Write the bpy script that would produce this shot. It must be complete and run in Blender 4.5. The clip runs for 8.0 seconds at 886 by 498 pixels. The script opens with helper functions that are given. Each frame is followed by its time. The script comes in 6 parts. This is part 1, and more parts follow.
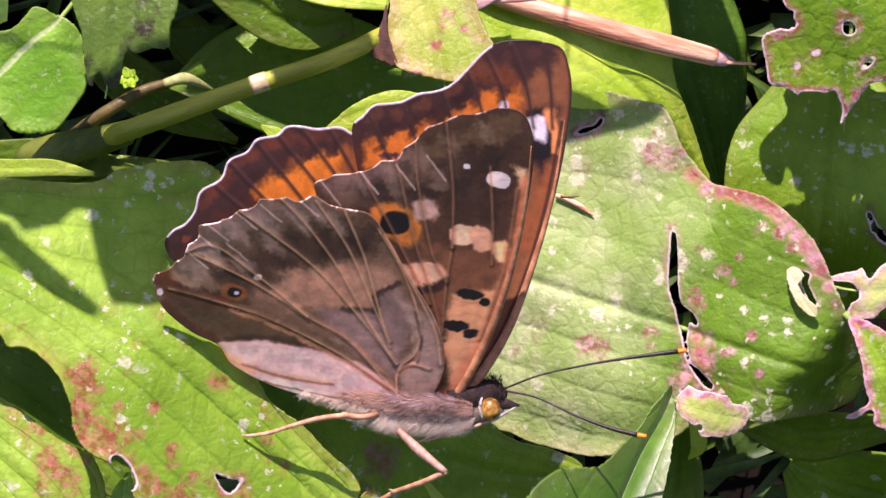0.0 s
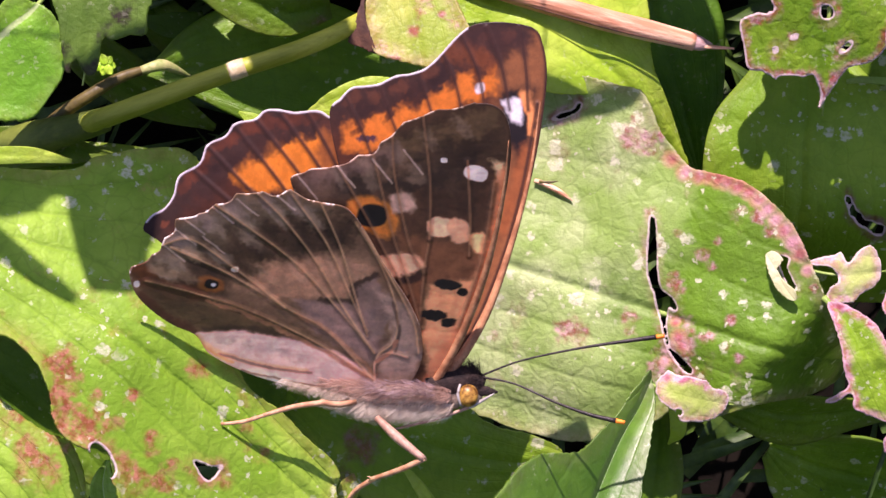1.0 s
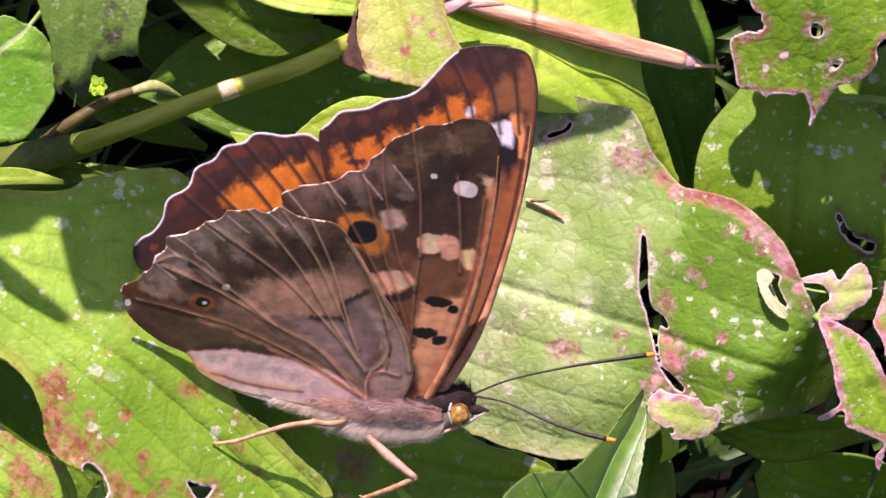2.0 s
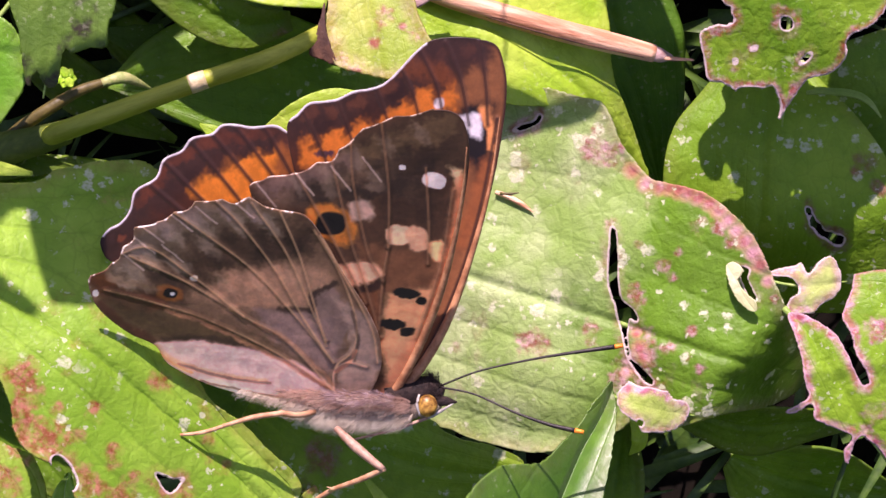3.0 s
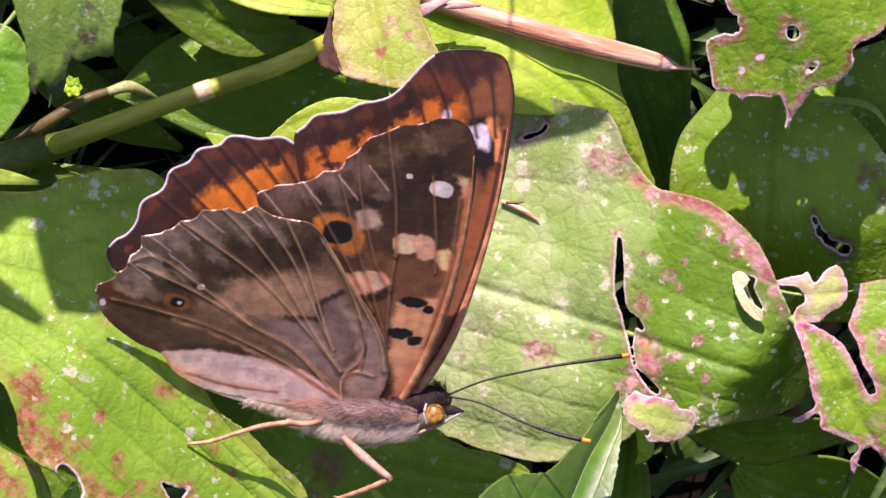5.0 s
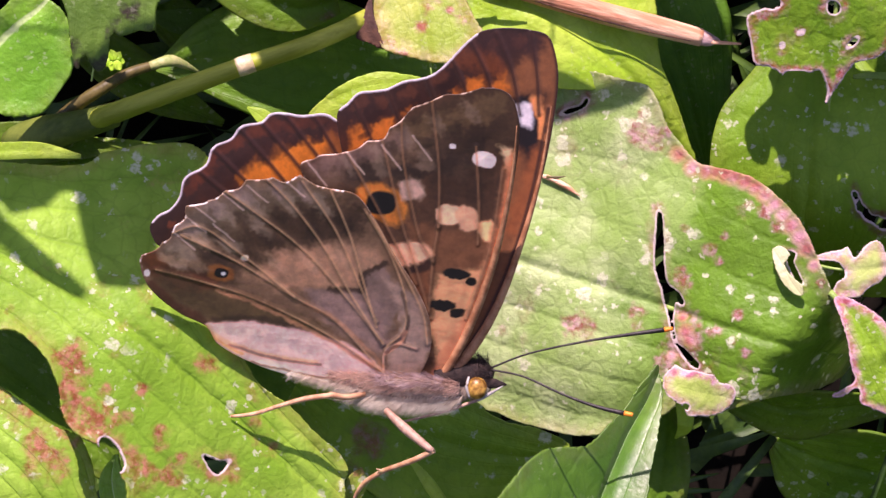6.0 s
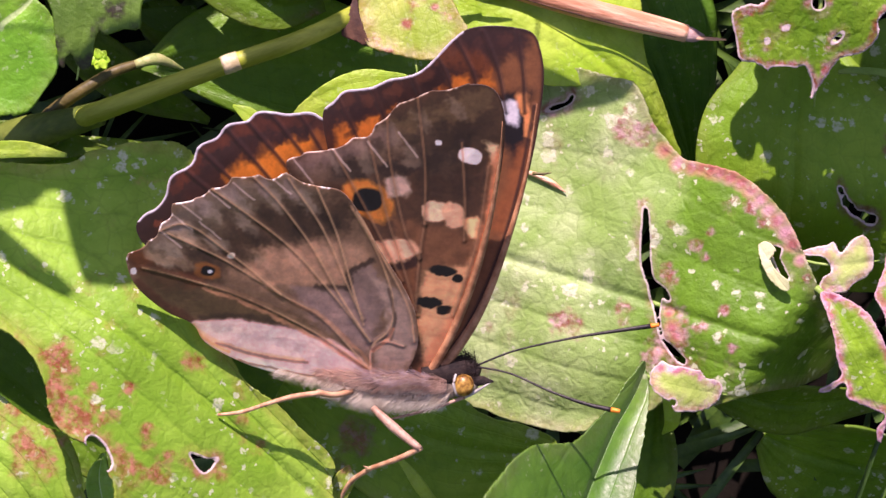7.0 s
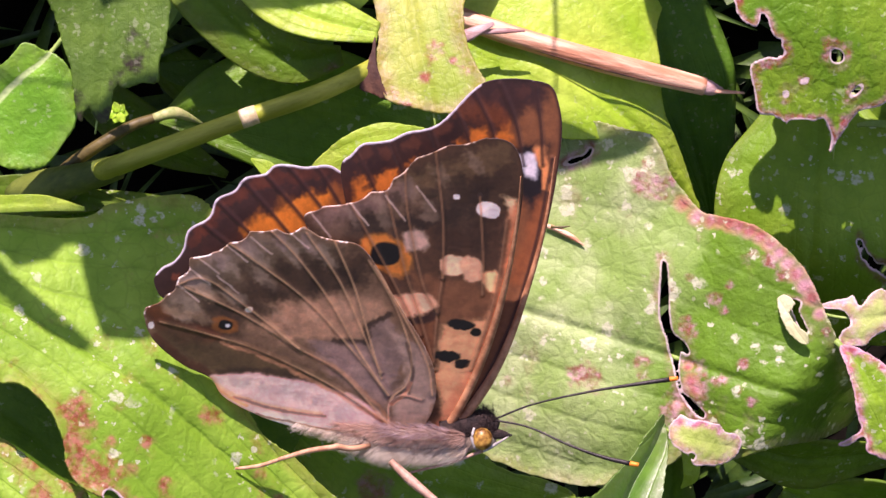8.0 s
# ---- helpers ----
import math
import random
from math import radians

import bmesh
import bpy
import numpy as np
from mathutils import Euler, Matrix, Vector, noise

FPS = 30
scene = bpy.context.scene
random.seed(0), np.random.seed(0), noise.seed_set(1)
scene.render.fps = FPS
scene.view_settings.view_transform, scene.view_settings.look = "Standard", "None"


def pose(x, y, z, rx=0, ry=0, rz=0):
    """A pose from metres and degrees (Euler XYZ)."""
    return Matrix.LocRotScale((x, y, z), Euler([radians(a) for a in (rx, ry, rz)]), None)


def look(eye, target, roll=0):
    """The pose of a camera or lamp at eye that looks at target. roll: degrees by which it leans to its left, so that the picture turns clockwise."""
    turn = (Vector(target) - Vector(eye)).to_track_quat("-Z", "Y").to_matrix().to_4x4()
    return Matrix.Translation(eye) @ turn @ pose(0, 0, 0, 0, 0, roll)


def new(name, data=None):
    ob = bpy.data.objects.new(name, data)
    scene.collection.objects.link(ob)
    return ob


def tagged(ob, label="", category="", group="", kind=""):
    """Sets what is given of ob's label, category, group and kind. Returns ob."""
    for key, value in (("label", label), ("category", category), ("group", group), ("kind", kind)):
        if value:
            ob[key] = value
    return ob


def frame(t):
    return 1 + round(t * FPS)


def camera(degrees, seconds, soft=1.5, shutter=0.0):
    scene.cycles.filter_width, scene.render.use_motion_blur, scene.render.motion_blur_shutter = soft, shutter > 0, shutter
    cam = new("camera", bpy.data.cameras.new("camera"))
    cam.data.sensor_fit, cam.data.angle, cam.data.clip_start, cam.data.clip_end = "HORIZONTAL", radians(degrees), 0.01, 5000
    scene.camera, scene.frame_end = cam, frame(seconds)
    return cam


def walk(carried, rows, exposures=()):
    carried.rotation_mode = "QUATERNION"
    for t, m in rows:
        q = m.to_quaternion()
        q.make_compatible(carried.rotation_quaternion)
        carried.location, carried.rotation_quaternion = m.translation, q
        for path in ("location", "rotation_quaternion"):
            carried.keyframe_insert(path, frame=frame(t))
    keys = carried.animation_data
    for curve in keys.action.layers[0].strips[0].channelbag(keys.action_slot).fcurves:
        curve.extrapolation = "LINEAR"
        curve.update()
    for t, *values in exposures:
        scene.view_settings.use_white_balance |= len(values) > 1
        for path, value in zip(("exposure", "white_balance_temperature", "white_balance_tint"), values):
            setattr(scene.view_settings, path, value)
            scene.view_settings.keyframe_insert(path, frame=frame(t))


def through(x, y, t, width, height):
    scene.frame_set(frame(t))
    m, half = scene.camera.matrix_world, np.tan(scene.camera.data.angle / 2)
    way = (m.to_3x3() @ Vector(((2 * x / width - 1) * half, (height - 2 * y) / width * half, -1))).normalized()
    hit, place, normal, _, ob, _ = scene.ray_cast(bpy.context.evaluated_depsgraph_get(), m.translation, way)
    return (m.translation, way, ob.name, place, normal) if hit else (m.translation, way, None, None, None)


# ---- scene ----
# Units: millimetres on a bank laid square to the camera; things are placed on it to fit that view. across, up the
# slope, out of the slope.
MM = 0.001
PITCH = 45.0
DIST = 278.9
BANK = Matrix.Translation((0, 0, 0.30)) @ Euler((radians(90 - PITCH), 0, 0)).to_matrix().to_4x4()


def B(p):
    """World place of a point of the bank, given in millimetres."""
    return BANK @ Vector((p[0] * MM, p[1] * MM, p[2] * MM))


# ---------------------------------------------------------------- camera
cam = camera(16.0, 8.0, soft=1.5)


def eye_pose(back, rx, ry, roll):
    return BANK @ pose(0, 0, (DIST + back) * MM, rx, ry, 0) @ pose(0, 0, 0, 0, 0, roll)


CAMERA_ROWS = [
    (0, 0.00, 0.000, 0.000, 0.000),
    (0.2, -0.26, -0.275, -0.112, -0.109),
    (0.5, -0.40, -0.678, -0.324, -0.178),
    (0.8, -0.17, -0.545, -0.340, -0.244),
    (1, -0.30, -0.259, -0.386, -0.264),
    (1.5, 0.21, -0.105, -0.320, -0.463),
    (1.7, 0.15, 0.109, -0.440, -0.528),
    (2.8, 0.28, -0.033, -0.872, -0.367),
    (3, 0.02, -0.050, -1.093, -0.400),
    (3.5, 0.43, 0.121, -1.169, -0.450),
    (4, 0.09, 0.133, -0.889, -0.454),
    (4.2, -0.01, 0.112, -1.021, -0.527),
    (5.3, -0.17, 0.121, -0.935, -0.250),
    (5.5, 0.36, 0.156, -0.678, -0.247),
    (6, 0.60, -0.349, -0.244, -0.272),
    (6.5, 0.68, -0.274, -0.196, -0.445),
    (7, 0.71, -0.405, -0.493, -0.539),
    (7.5, 0.23, -0.305, -0.560, -0.582),
    (7.7, 0.24, 0.160, -0.353, -0.579),
    (8, 0.26, 0.571, -0.170, -0.577),
]
EXPOSURE, KELVIN, TINT = 0.76, 6640, 46

# ---------------------------------------------------------------- light
SUN_BANK = Vector((-0.118, 0.775, 0.62)).normalized()
sun_dir = (BANK.to_3x3() @ SUN_BANK).normalized()
world = bpy.data.worlds.new("sky")
scene.world = world
world.use_nodes = True
wn = world.node_tree.nodes
sky = wn.new("ShaderNodeTexSky")
sky.sky_type = "NISHITA"
sky.sun_disc = False
sky.sun_elevation = math.asin(sun_dir.z)
sky.sun_rotation = math.atan2(sun_dir.x, sun_dir.y)
wn["Background"].inputs["Strength"].default_value = 0.098
world.node_tree.links.new(sky.outputs[0], wn["Background"].inputs["Color"])
sun = new("sun", bpy.data.lights.new("sun", "SUN"))
sun.data.energy = 4.85
sun.data.angle = radians(0.5)
sun.data.color = (1.0, 0.95, 0.87)
sun.matrix_world = look(sun_dir * 2, (0, 0, 0))


# ---------------------------------------------------------------- materials
def lin(r, g, b):
    return tuple(((c / 255 + 0.055) / 1.055) ** 2.4 if c > 10 else c / 255 / 12.92 for c in (r, g, b))


class Nodes:
    """Short hand for a material's node tree."""

    def __init__(self, name):
        self.mat = bpy.data.materials.new(name)
        self.mat.use_nodes = True
        self.tree = self.mat.node_tree
        self.bsdf = self.tree.nodes["Principled BSDF"]
        self.out = self.tree.nodes["Material Output"]

    def put(self, sock, value):
        if isinstance(value, bpy.types.NodeSocket):
            self.tree.links.new(value, sock)
        elif isinstance(value, (tuple, list)) and len(value) == 3 and sock.type == "RGBA":
            sock.default_value = (*value, 1)
        else:
            sock.default_value = value

    def add(self, kind, **ins):
        n = self.tree.nodes.new(kind)
        for k, v in ins.items():
            self.put(n.inputs[k], v)
        return n

    def coords(self, scale=1000.0):
        n = self.tree.nodes.new("ShaderNodeTexCoord")
        m = self.add("ShaderNodeMapping", Vector=n.outputs["Object"], Scale=(scale, scale, scale))
        return m.outputs[0]

    def noise(self, vec, scale, detail=4.0, rough=0.55):
        n = self.add("ShaderNodeTexNoise", Vector=vec, Scale=scale, Detail=detail, Roughness=rough)
        return n.outputs["Fac"]

    def ramp(self, fac, lo, hi, a=0.0, b=1.0):
        n = self.tree.nodes.new("ShaderNodeMapRange")
        n.interpolation_type = "SMOOTHSTEP"
        for k, v in (("Value", fac), ("From Min", lo), ("From Max", hi), ("To Min", a), ("To Max", b)):
            self.put(n.inputs[k], v)
        return n.outputs[0]

    def math(self, op, a, b=0.0):
        n = self.tree.nodes.new("ShaderNodeMath")
        n.operation = op
        self.put(n.inputs[0], a)
        self.put(n.inputs[1], b)
        return n.outputs[0]

    def mix(self, fac, a, b, mode="MIX"):
        n = self.tree.nodes.new("ShaderNodeMix")
        n.data_type, n.blend_type = "RGBA", mode
        self.put(n.inputs[0], fac)
        self.put(n.inputs[6], a)
        self.put(n.inputs[7], b)
        return n.outputs[2]

    def attr(self, name, out="Fac"):
        n = self.tree.nodes.new("ShaderNodeAttribute")
        n.attribute_name = name
        return n.outputs[out]

    def bump(self, height, strength, dist):
        n = self.add("ShaderNodeBump", Height=height, Strength=strength, Distance=dist * MM)
        return n.outputs[0]

    def surface(self, colour, rough, normal=None, spec=0.5, translucent=0.0, through=None, sheen=0.0):
        self.put(self.bsdf.inputs["Base Color"], colour)
        self.put(self.bsdf.inputs["Roughness"], rough)
        self.put(self.bsdf.inputs["Specular IOR Level"], spec)
        if sheen:
            self.put(self.bsdf.inputs["Sheen Weight"], sheen)
        if normal is not None:
            self.put(self.bsdf.inputs["Normal"], normal)
        if translucent:
            t = self.add("ShaderNodeBsdfTranslucent", Color=through if through is not None else colour)
            if normal is not None:
                self.put(t.inputs["Normal"], normal)
            m = self.add("ShaderNodeMixShader", Fac=translucent)
            self.tree.links.new(self.bsdf.outputs[0], m.inputs[1])
            self.tree.links.new(t.outputs[0], m.inputs[2])
            self.tree.links.new(m.outputs[0], self.out.inputs["Surface"])
        return self.mat


def leaf_material(name, green, yellow, spots=0.5, red=0.3, rim=0.5, brown=0.0, veins=7, gloss=0.42, vein_light=0.0, mottle=0.5, relief=0.75, vein_dark=0.26, spec=0.45, tip=None, halo=1.0, pinks=(lin(172, 76, 68), lin(218, 160, 168)), scorch=lin(236, 214, 214), browns=(lin(66, 44, 30), lin(134, 100, 62)), pale_rib=0.0, net_dark=0.16, rim_width=1.0, crumple=0.6, spot_scale=0.8, spot_gain=1.0):
    """A leaf: two greens, pale mildew spots, reddened patches, a reddened or brown rim, lengthwise veins and a fine net."""
    n = Nodes(name)
    at = n.coords()
    uv = n.tree.nodes.new("ShaderNodeUVMap")
    sep = n.add("ShaderNodeSeparateXYZ", Vector=uv.outputs[0])
    # the lengthwise veins crowd together at both ends of the blade
    vein = n.math("ABSOLUTE", n.math("SINE", n.math("MULTIPLY", n.math("ADD", sep.outputs[1], n.math("MULTIPLY", n.math("SUBTRACT", n.noise(at, 0.22, 3), 0.5), 0.10)), math.pi * veins)))
    vein_line = n.ramp(vein, 0.14, 0.0)
    warp = n.add("ShaderNodeVectorMath", **{})
    warp.operation = "ADD"
    n.put(warp.inputs[0], at)
    n.put(warp.inputs[1], n.add("ShaderNodeTexNoise", Vector=at, Scale=0.7, Detail=2.0).outputs["Color"])
    shred = n.add("ShaderNodeVectorMath")
    shred.operation = "MULTIPLY_ADD"
    n.put(shred.inputs[0], n.add("ShaderNodeTexNoise", Vector=at, Scale=2.3, Detail=3.0).outputs["Color"])
    n.put(shred.inputs[1], (0.9, 0.9, 0.9))
    n.put(shred.inputs[2], warp.outputs[0])
    net = n.add("ShaderNodeTexVoronoi", Vector=warp.outputs[0], Scale=0.55)
    net.feature = "DISTANCE_TO_EDGE"
    net_line = n.ramp(net.outputs["Distance"], 0.09, 0.0)
    fine = n.noise(at, 2.6, 3, 0.6)
    broad = n.noise(at, 0.11, 5, 0.6)
    mid = n.noise(at, 0.5, 4, 0.6)
    colour = n.mix(n.ramp(broad, 0.36, 0.66), green, yellow)
    colour = n.mix(n.math("MULTIPLY", n.ramp(mid, 0.45, 0.75), mottle), colour, tuple(c * 0.7 for c in green))
    colour = n.mix(n.math("MULTIPLY", net_line, net_dark), colour, tuple(c * 0.55 for c in green))
    vc = lin(205, 220, 140) if vein_light else tuple(c * 0.5 for c in green)
    colour = n.mix(n.math("MULTIPLY", n.math("MULTIPLY", vein_line, n.ramp(mid, 0.3, 0.6, 0.3, 1.0)), vein_dark + 0.4 * vein_light), colour, vc)
    if tip:
        # greener towards the point of the blade
        colour = n.mix(n.ramp(n.math("ADD", sep.outputs[0], n.math("MULTIPLY", n.math("SUBTRACT", broad, 0.5), 0.5)), 0.40, 0.54), colour, n.mix(n.ramp(mid, 0.35, 0.65), tip, tuple(c * 0.75 for c in tip)))
    # reddened patches and rim
    rednoise = n.noise(at, 0.17, 6, 0.68)
    redmask = n.math("MULTIPLY", n.ramp(rednoise, 0.60 - 0.06 * red, 0.72 - 0.04 * red), red)
    edge = n.attr("edge")
    wound = n.attr("wound")
    wobble = n.math("ADD", edge, n.math("MULTIPLY", n.math("SUBTRACT", rednoise, 0.5), 3.2 * rim_width))
    rimmask = n.math("MULTIPLY", n.ramp(wobble, 1.9 * rim_width, 0.2 * rim_width), rim)
    woundmask = n.ramp(n.math("ADD", wound, n.math("MULTIPLY", n.math("SUBTRACT", mid, 0.5), 1.6 + 1.5 * (1 - halo))), 1.9 * halo, 0.4 * halo)
    woundmask = n.math("MULTIPLY", woundmask, n.ramp(rednoise, 0.42, 0.60, 0.25, 1.0))
    flake = n.noise(at, 1.1, 5, 0.68)
    pink = n.mix(n.ramp(flake, 0.40, 0.60), *pinks)
    pink = n.mix(n.math("MULTIPLY", n.ramp(n.noise(at, 0.75, 4, 0.7), 0.54, 0.68), 0.4), pink, lin(104, 48, 40))
    brownish = n.mix(n.ramp(mid, 0.42, 0.62), *browns)
    mark = n.mix(brown, pink, brownish)
    marked = n.math("MAXIMUM", n.math("MAXIMUM", redmask, rimmask), n.math("MAXIMUM", woundmask, n.math("MULTIPLY", n.attr("stain"), n.ramp(mid, 0.30, 0.62, 0.15, 1.0))))
    marked = n.math("MULTIPLY", marked, n.ramp(n.noise(at, 1.6, 5, 0.72), 0.32, 0.54, 0.36, 0.97))
    colour = n.mix(marked, colour, mark)
    # smooth reddening, orange where it fades
    flush = n.attr("blush")
    colour = n.mix(n.math("MULTIPLY", n.ramp(flush, 0.0, 0.5), 0.6), colour, n.mix(n.ramp(mid, 0.35, 0.65), lin(210, 150, 112), lin(228, 188, 168)))
    colour = n.mix(n.math("MULTIPLY", n.ramp(flush, 0.35, 1.0), n.ramp(flake, 0.3, 0.7, 0.85, 0.55)), colour, n.mix(n.ramp(mid, 0.38, 0.62), lin(196, 84, 104), lin(236, 172, 190)))
    # pale scorched skin right at the torn margin
    colour = n.mix(n.math("MULTIPLY", n.ramp(wound, 0.22, 0.08), 0.8), colour, scorch)
    if pale_rib:
        colour = n.mix(n.math("MULTIPLY", n.ramp(n.math("ABSOLUTE", n.math("ADD", sep.outputs[1], n.math("MULTIPLY", n.math("SUBTRACT", mid, 0.5), 0.03))), 0.05, 0.02), pale_rib), colour, lin(196, 220, 150))
    # mildew
    clump = n.noise(at, 0.16, 3, 0.5)
    cell = n.add("ShaderNodeTexVoronoi", Vector=shred.outputs[0], Scale=spot_scale, Randomness=1.0)
    chance = n.add("ShaderNodeSeparateColor", Color=cell.outputs["Color"])
    reach = n.ramp(chance.outputs[0], 0.35, 1.0, 0.0, 0.36)
    sp = n.math("SUBTRACT", n.math("ADD", cell.outputs["Distance"], n.math("MULTIPLY", n.math("SUBTRACT", mid, 0.5), 0.5)), reach)
    crumb = n.ramp(n.noise(at, 2.2, 3, 0.6), 0.36, 0.54, 0.25, 1.0)
    spot = n.math("MULTIPLY", n.math("MULTIPLY", n.ramp(sp, 0.05, -0.08), crumb), n.ramp(clump, 0.60 - 0.13 * spots, 0.66 - 0.11 * spots))
    cell2 = n.add("ShaderNodeTexVoronoi", Vector=shred.outputs[0], Scale=spot_scale * 2.4, Randomness=1.0)
    chance2 = n.add("ShaderNodeSeparateColor", Color=cell2.outputs["Color"])
    sp2 = n.math("SUBTRACT", n.math("ADD", cell2.outputs["Distance"], n.math("MULTIPLY", n.math("SUBTRACT", fine, 0.5), 0.6)), n.ramp(chance2.outputs[1], 0.55, 1.0, 0.0, 0.4))
    spot2 = n.math("MULTIPLY", n.ramp(sp2, 0.04, -0.06), n.ramp(clump, 0.44, 0.58))
    spot = n.math("MAXIMUM", spot, n.math("MULTIPLY", spot2, 0.85))
    colour = n.mix(n.math("MULTIPLY", spot, spot_gain * (0.15 + 0.6 * spots)), colour, lin(218, 222, 186))
    height = n.math("ADD", n.math("ADD", n.math("MULTIPLY", fine, 0.4), n.math("MULTIPLY", n.noise(at, 0.9, 3), crumple)), n.math("MULTIPLY", n.ramp(net.outputs["Distance"], 0.0, 0.2), 0.24 * crumple))
    height = n.math("ADD", height, n.math("MULTIPLY", n.ramp(vein, 0.0, 0.3), 1.2 * vein_dark))
    rough = n.ramp(fine, 0.2, 0.8, gloss - 0.06, gloss + 0.12)
    back = n.mix(0.6, colour, yellow, "MIX")
    return n.surface(colour, rough, n.bump(height, relief, 0.24), spec, 0.34, back)


def plain_material(name, a, b, scale=0.6, rough=0.6, bump=0.3, stretch=None, spec=0.4, translucent=0.0, turn=0.0):
    n = Nodes(name)
    at = n.coords()
    if turn:
        at = n.add("ShaderNodeMapping", Vector=at, Rotation=(0, 0, radians(turn))).outputs[0]
    if stretch:
        at = n.add("ShaderNodeMapping", Vector=at, Scale=stretch).outputs[0]
    f = n.noise(at, scale, 6, 0.62)
    g = n.noise(at, scale * 6, 3, 0.6)
    col = n.mix(n.ramp(f, 0.35, 0.65), a, b)
    col = n.mix(n.math("MULTIPLY", n.ramp(g, 0.5, 0.8), 0.35), col, tuple(c * 0.6 for c in a))
    return n.surface(col, n.ramp(g, 0.2, 0.8, rough - 0.08, min(1, rough + 0.1)), n.bump(n.math("ADD", f, n.math("MULTIPLY", g, 0.5)), bump, 0.2), spec, translucent)


def wing_material(name, through_gain, rough):
    """Scales of a wing: pigment per vertex, broken up by rows of tiny scales."""
    n = Nodes(name)
    at = n.coords()
    pig = n.attr("pigment", "Color")
    f = n.noise(at, 1.1, 5, 0.65)
    s = n.noise(n.add("ShaderNodeMapping", Vector=at, Scale=(2.5, 1, 9)).outputs[0], 2.0, 2, 0.6)
    dark = n.mix(1.0, pig, (0.87, 0.86, 0.86), "MULTIPLY")
    pale = n.mix(1.0, pig, (1.19, 1.18, 1.17), "MULTIPLY")
    col = n.mix(n.ramp(f, 0.32, 0.68), dark, pale)
    col = n.mix(n.math("MULTIPLY", n.ramp(s, 0.45, 0.75), 0.10), col, dark)
    back = n.mix(1.0, col, through_gain, "MULTIPLY")
    return n.surface(col, rough, n.bump(s, 0.04, 0.05), 0.4, 0.32, back, sheen=0.25)


M_BIG = leaf_material("leaf_mildewed", lin(148, 184, 92), lin(194, 212, 152), 1.65, 0.4, 0.3, 0.15, 4, 0.48, tip=lin(108, 156, 38), halo=0.55, spec=0.32, net_dark=0.3, vein_dark=0.15, crumple=0.8, spot_scale=0.5, pinks=(lin(158, 76, 72), lin(226, 178, 184)), rim_width=0.9)
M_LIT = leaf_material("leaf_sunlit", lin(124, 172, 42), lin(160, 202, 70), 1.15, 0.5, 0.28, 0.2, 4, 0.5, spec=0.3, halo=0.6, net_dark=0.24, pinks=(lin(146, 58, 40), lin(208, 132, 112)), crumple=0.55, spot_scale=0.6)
M_YELLOW = leaf_material("leaf_yellowing", lin(156, 202, 40), lin(190, 220, 78), 0.2, 0.06, 0.1, 0.2, 5, 0.42, vein_dark=0.05)
M_FOLD = leaf_material("leaf_folded", lin(154, 182, 58), lin(190, 200, 92), 0.15, 0.3, 0.4, 0.12, 5, 0.5, vein_dark=0.07, net_dark=0.3)
# down to M_PLAIN the greens hold some of the leaves' shade and bounced light
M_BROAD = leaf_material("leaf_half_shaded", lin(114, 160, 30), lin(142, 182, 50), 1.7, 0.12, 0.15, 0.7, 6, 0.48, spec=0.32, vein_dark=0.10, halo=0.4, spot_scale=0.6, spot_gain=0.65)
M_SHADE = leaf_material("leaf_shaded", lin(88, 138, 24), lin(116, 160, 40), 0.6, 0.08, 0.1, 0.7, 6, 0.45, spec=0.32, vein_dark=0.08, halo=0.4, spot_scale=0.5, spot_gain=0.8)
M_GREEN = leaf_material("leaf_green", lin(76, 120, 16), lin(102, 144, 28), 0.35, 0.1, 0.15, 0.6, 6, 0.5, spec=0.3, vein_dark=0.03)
M_DARK = leaf_material("leaf_green_in_shade", lin(92, 142, 24), lin(120, 162, 40), 1.5, 0.12, 0.15, 0.7, 6, 0.48, spec=0.32, vein_dark=0.10, halo=0.4, spot_scale=0.6, spot_gain=0.55)
M_PLAIN = leaf_material("leaf_plain_green", lin(58, 112, 18), lin(84, 136, 28), 0.05, 0.0, 0.05, 0.6, 5, 0.45, spec=0.32, vein_dark=0.12)
M_RAGGED = leaf_material("leaf_ragged", lin(92, 142, 20), lin(130, 170, 38), 0.35, 0.15, 0.9, 0.2, 5, 0.42, spec=0.3, rim_width=0.4, vein_dark=0.10, halo=0.5, crumple=1.0)
M_EATEN = leaf_material("leaf_eaten", lin(102, 150, 20), lin(138, 180, 42), 0.7, 0.3, 0.8, 0.1, 5, 0.45, spec=0.3, rim_width=0.5, vein_dark=0.12, halo=0.6, crumple=0.9, pinks=(lin(196, 88, 112), lin(230, 168, 190)), scorch=lin(212, 172, 184))
M_WILT = leaf_material("leaf_wilting", lin(80, 120, 28), lin(104, 142, 42), 0.1, 0.03, 0.08, 1.0, 6, 0.6, vein_dark=0.08, halo=0.7, scorch=lin(84, 62, 52), browns=(lin(20, 12, 10), lin(46, 30, 24)))
M_PALE = leaf_material("leaf_with_pale_vein", lin(104, 170, 34), lin(136, 196, 52), 0.2, 0.03, 0.12, 0.2, 3, 0.4, vein_dark=0.04, pale_rib=0.9)
M_FLAP = leaf_material("leaf_flap", lin(166, 194, 80), lin(204, 218, 132), 0.6, 0.3, 0.65, 0.0, 2, 0.5, vein_dark=0.04, pinks=(lin(188, 92, 130), lin(230, 180, 206)), halo=0.65, rim_width=0.55)
M_CREAM = leaf_material("leaf_cream", lin(206, 212, 148), lin(230, 230, 186), 0.2, 0.0, 0.0, 0.0, 1, 0.5, vein_dark=0.05)
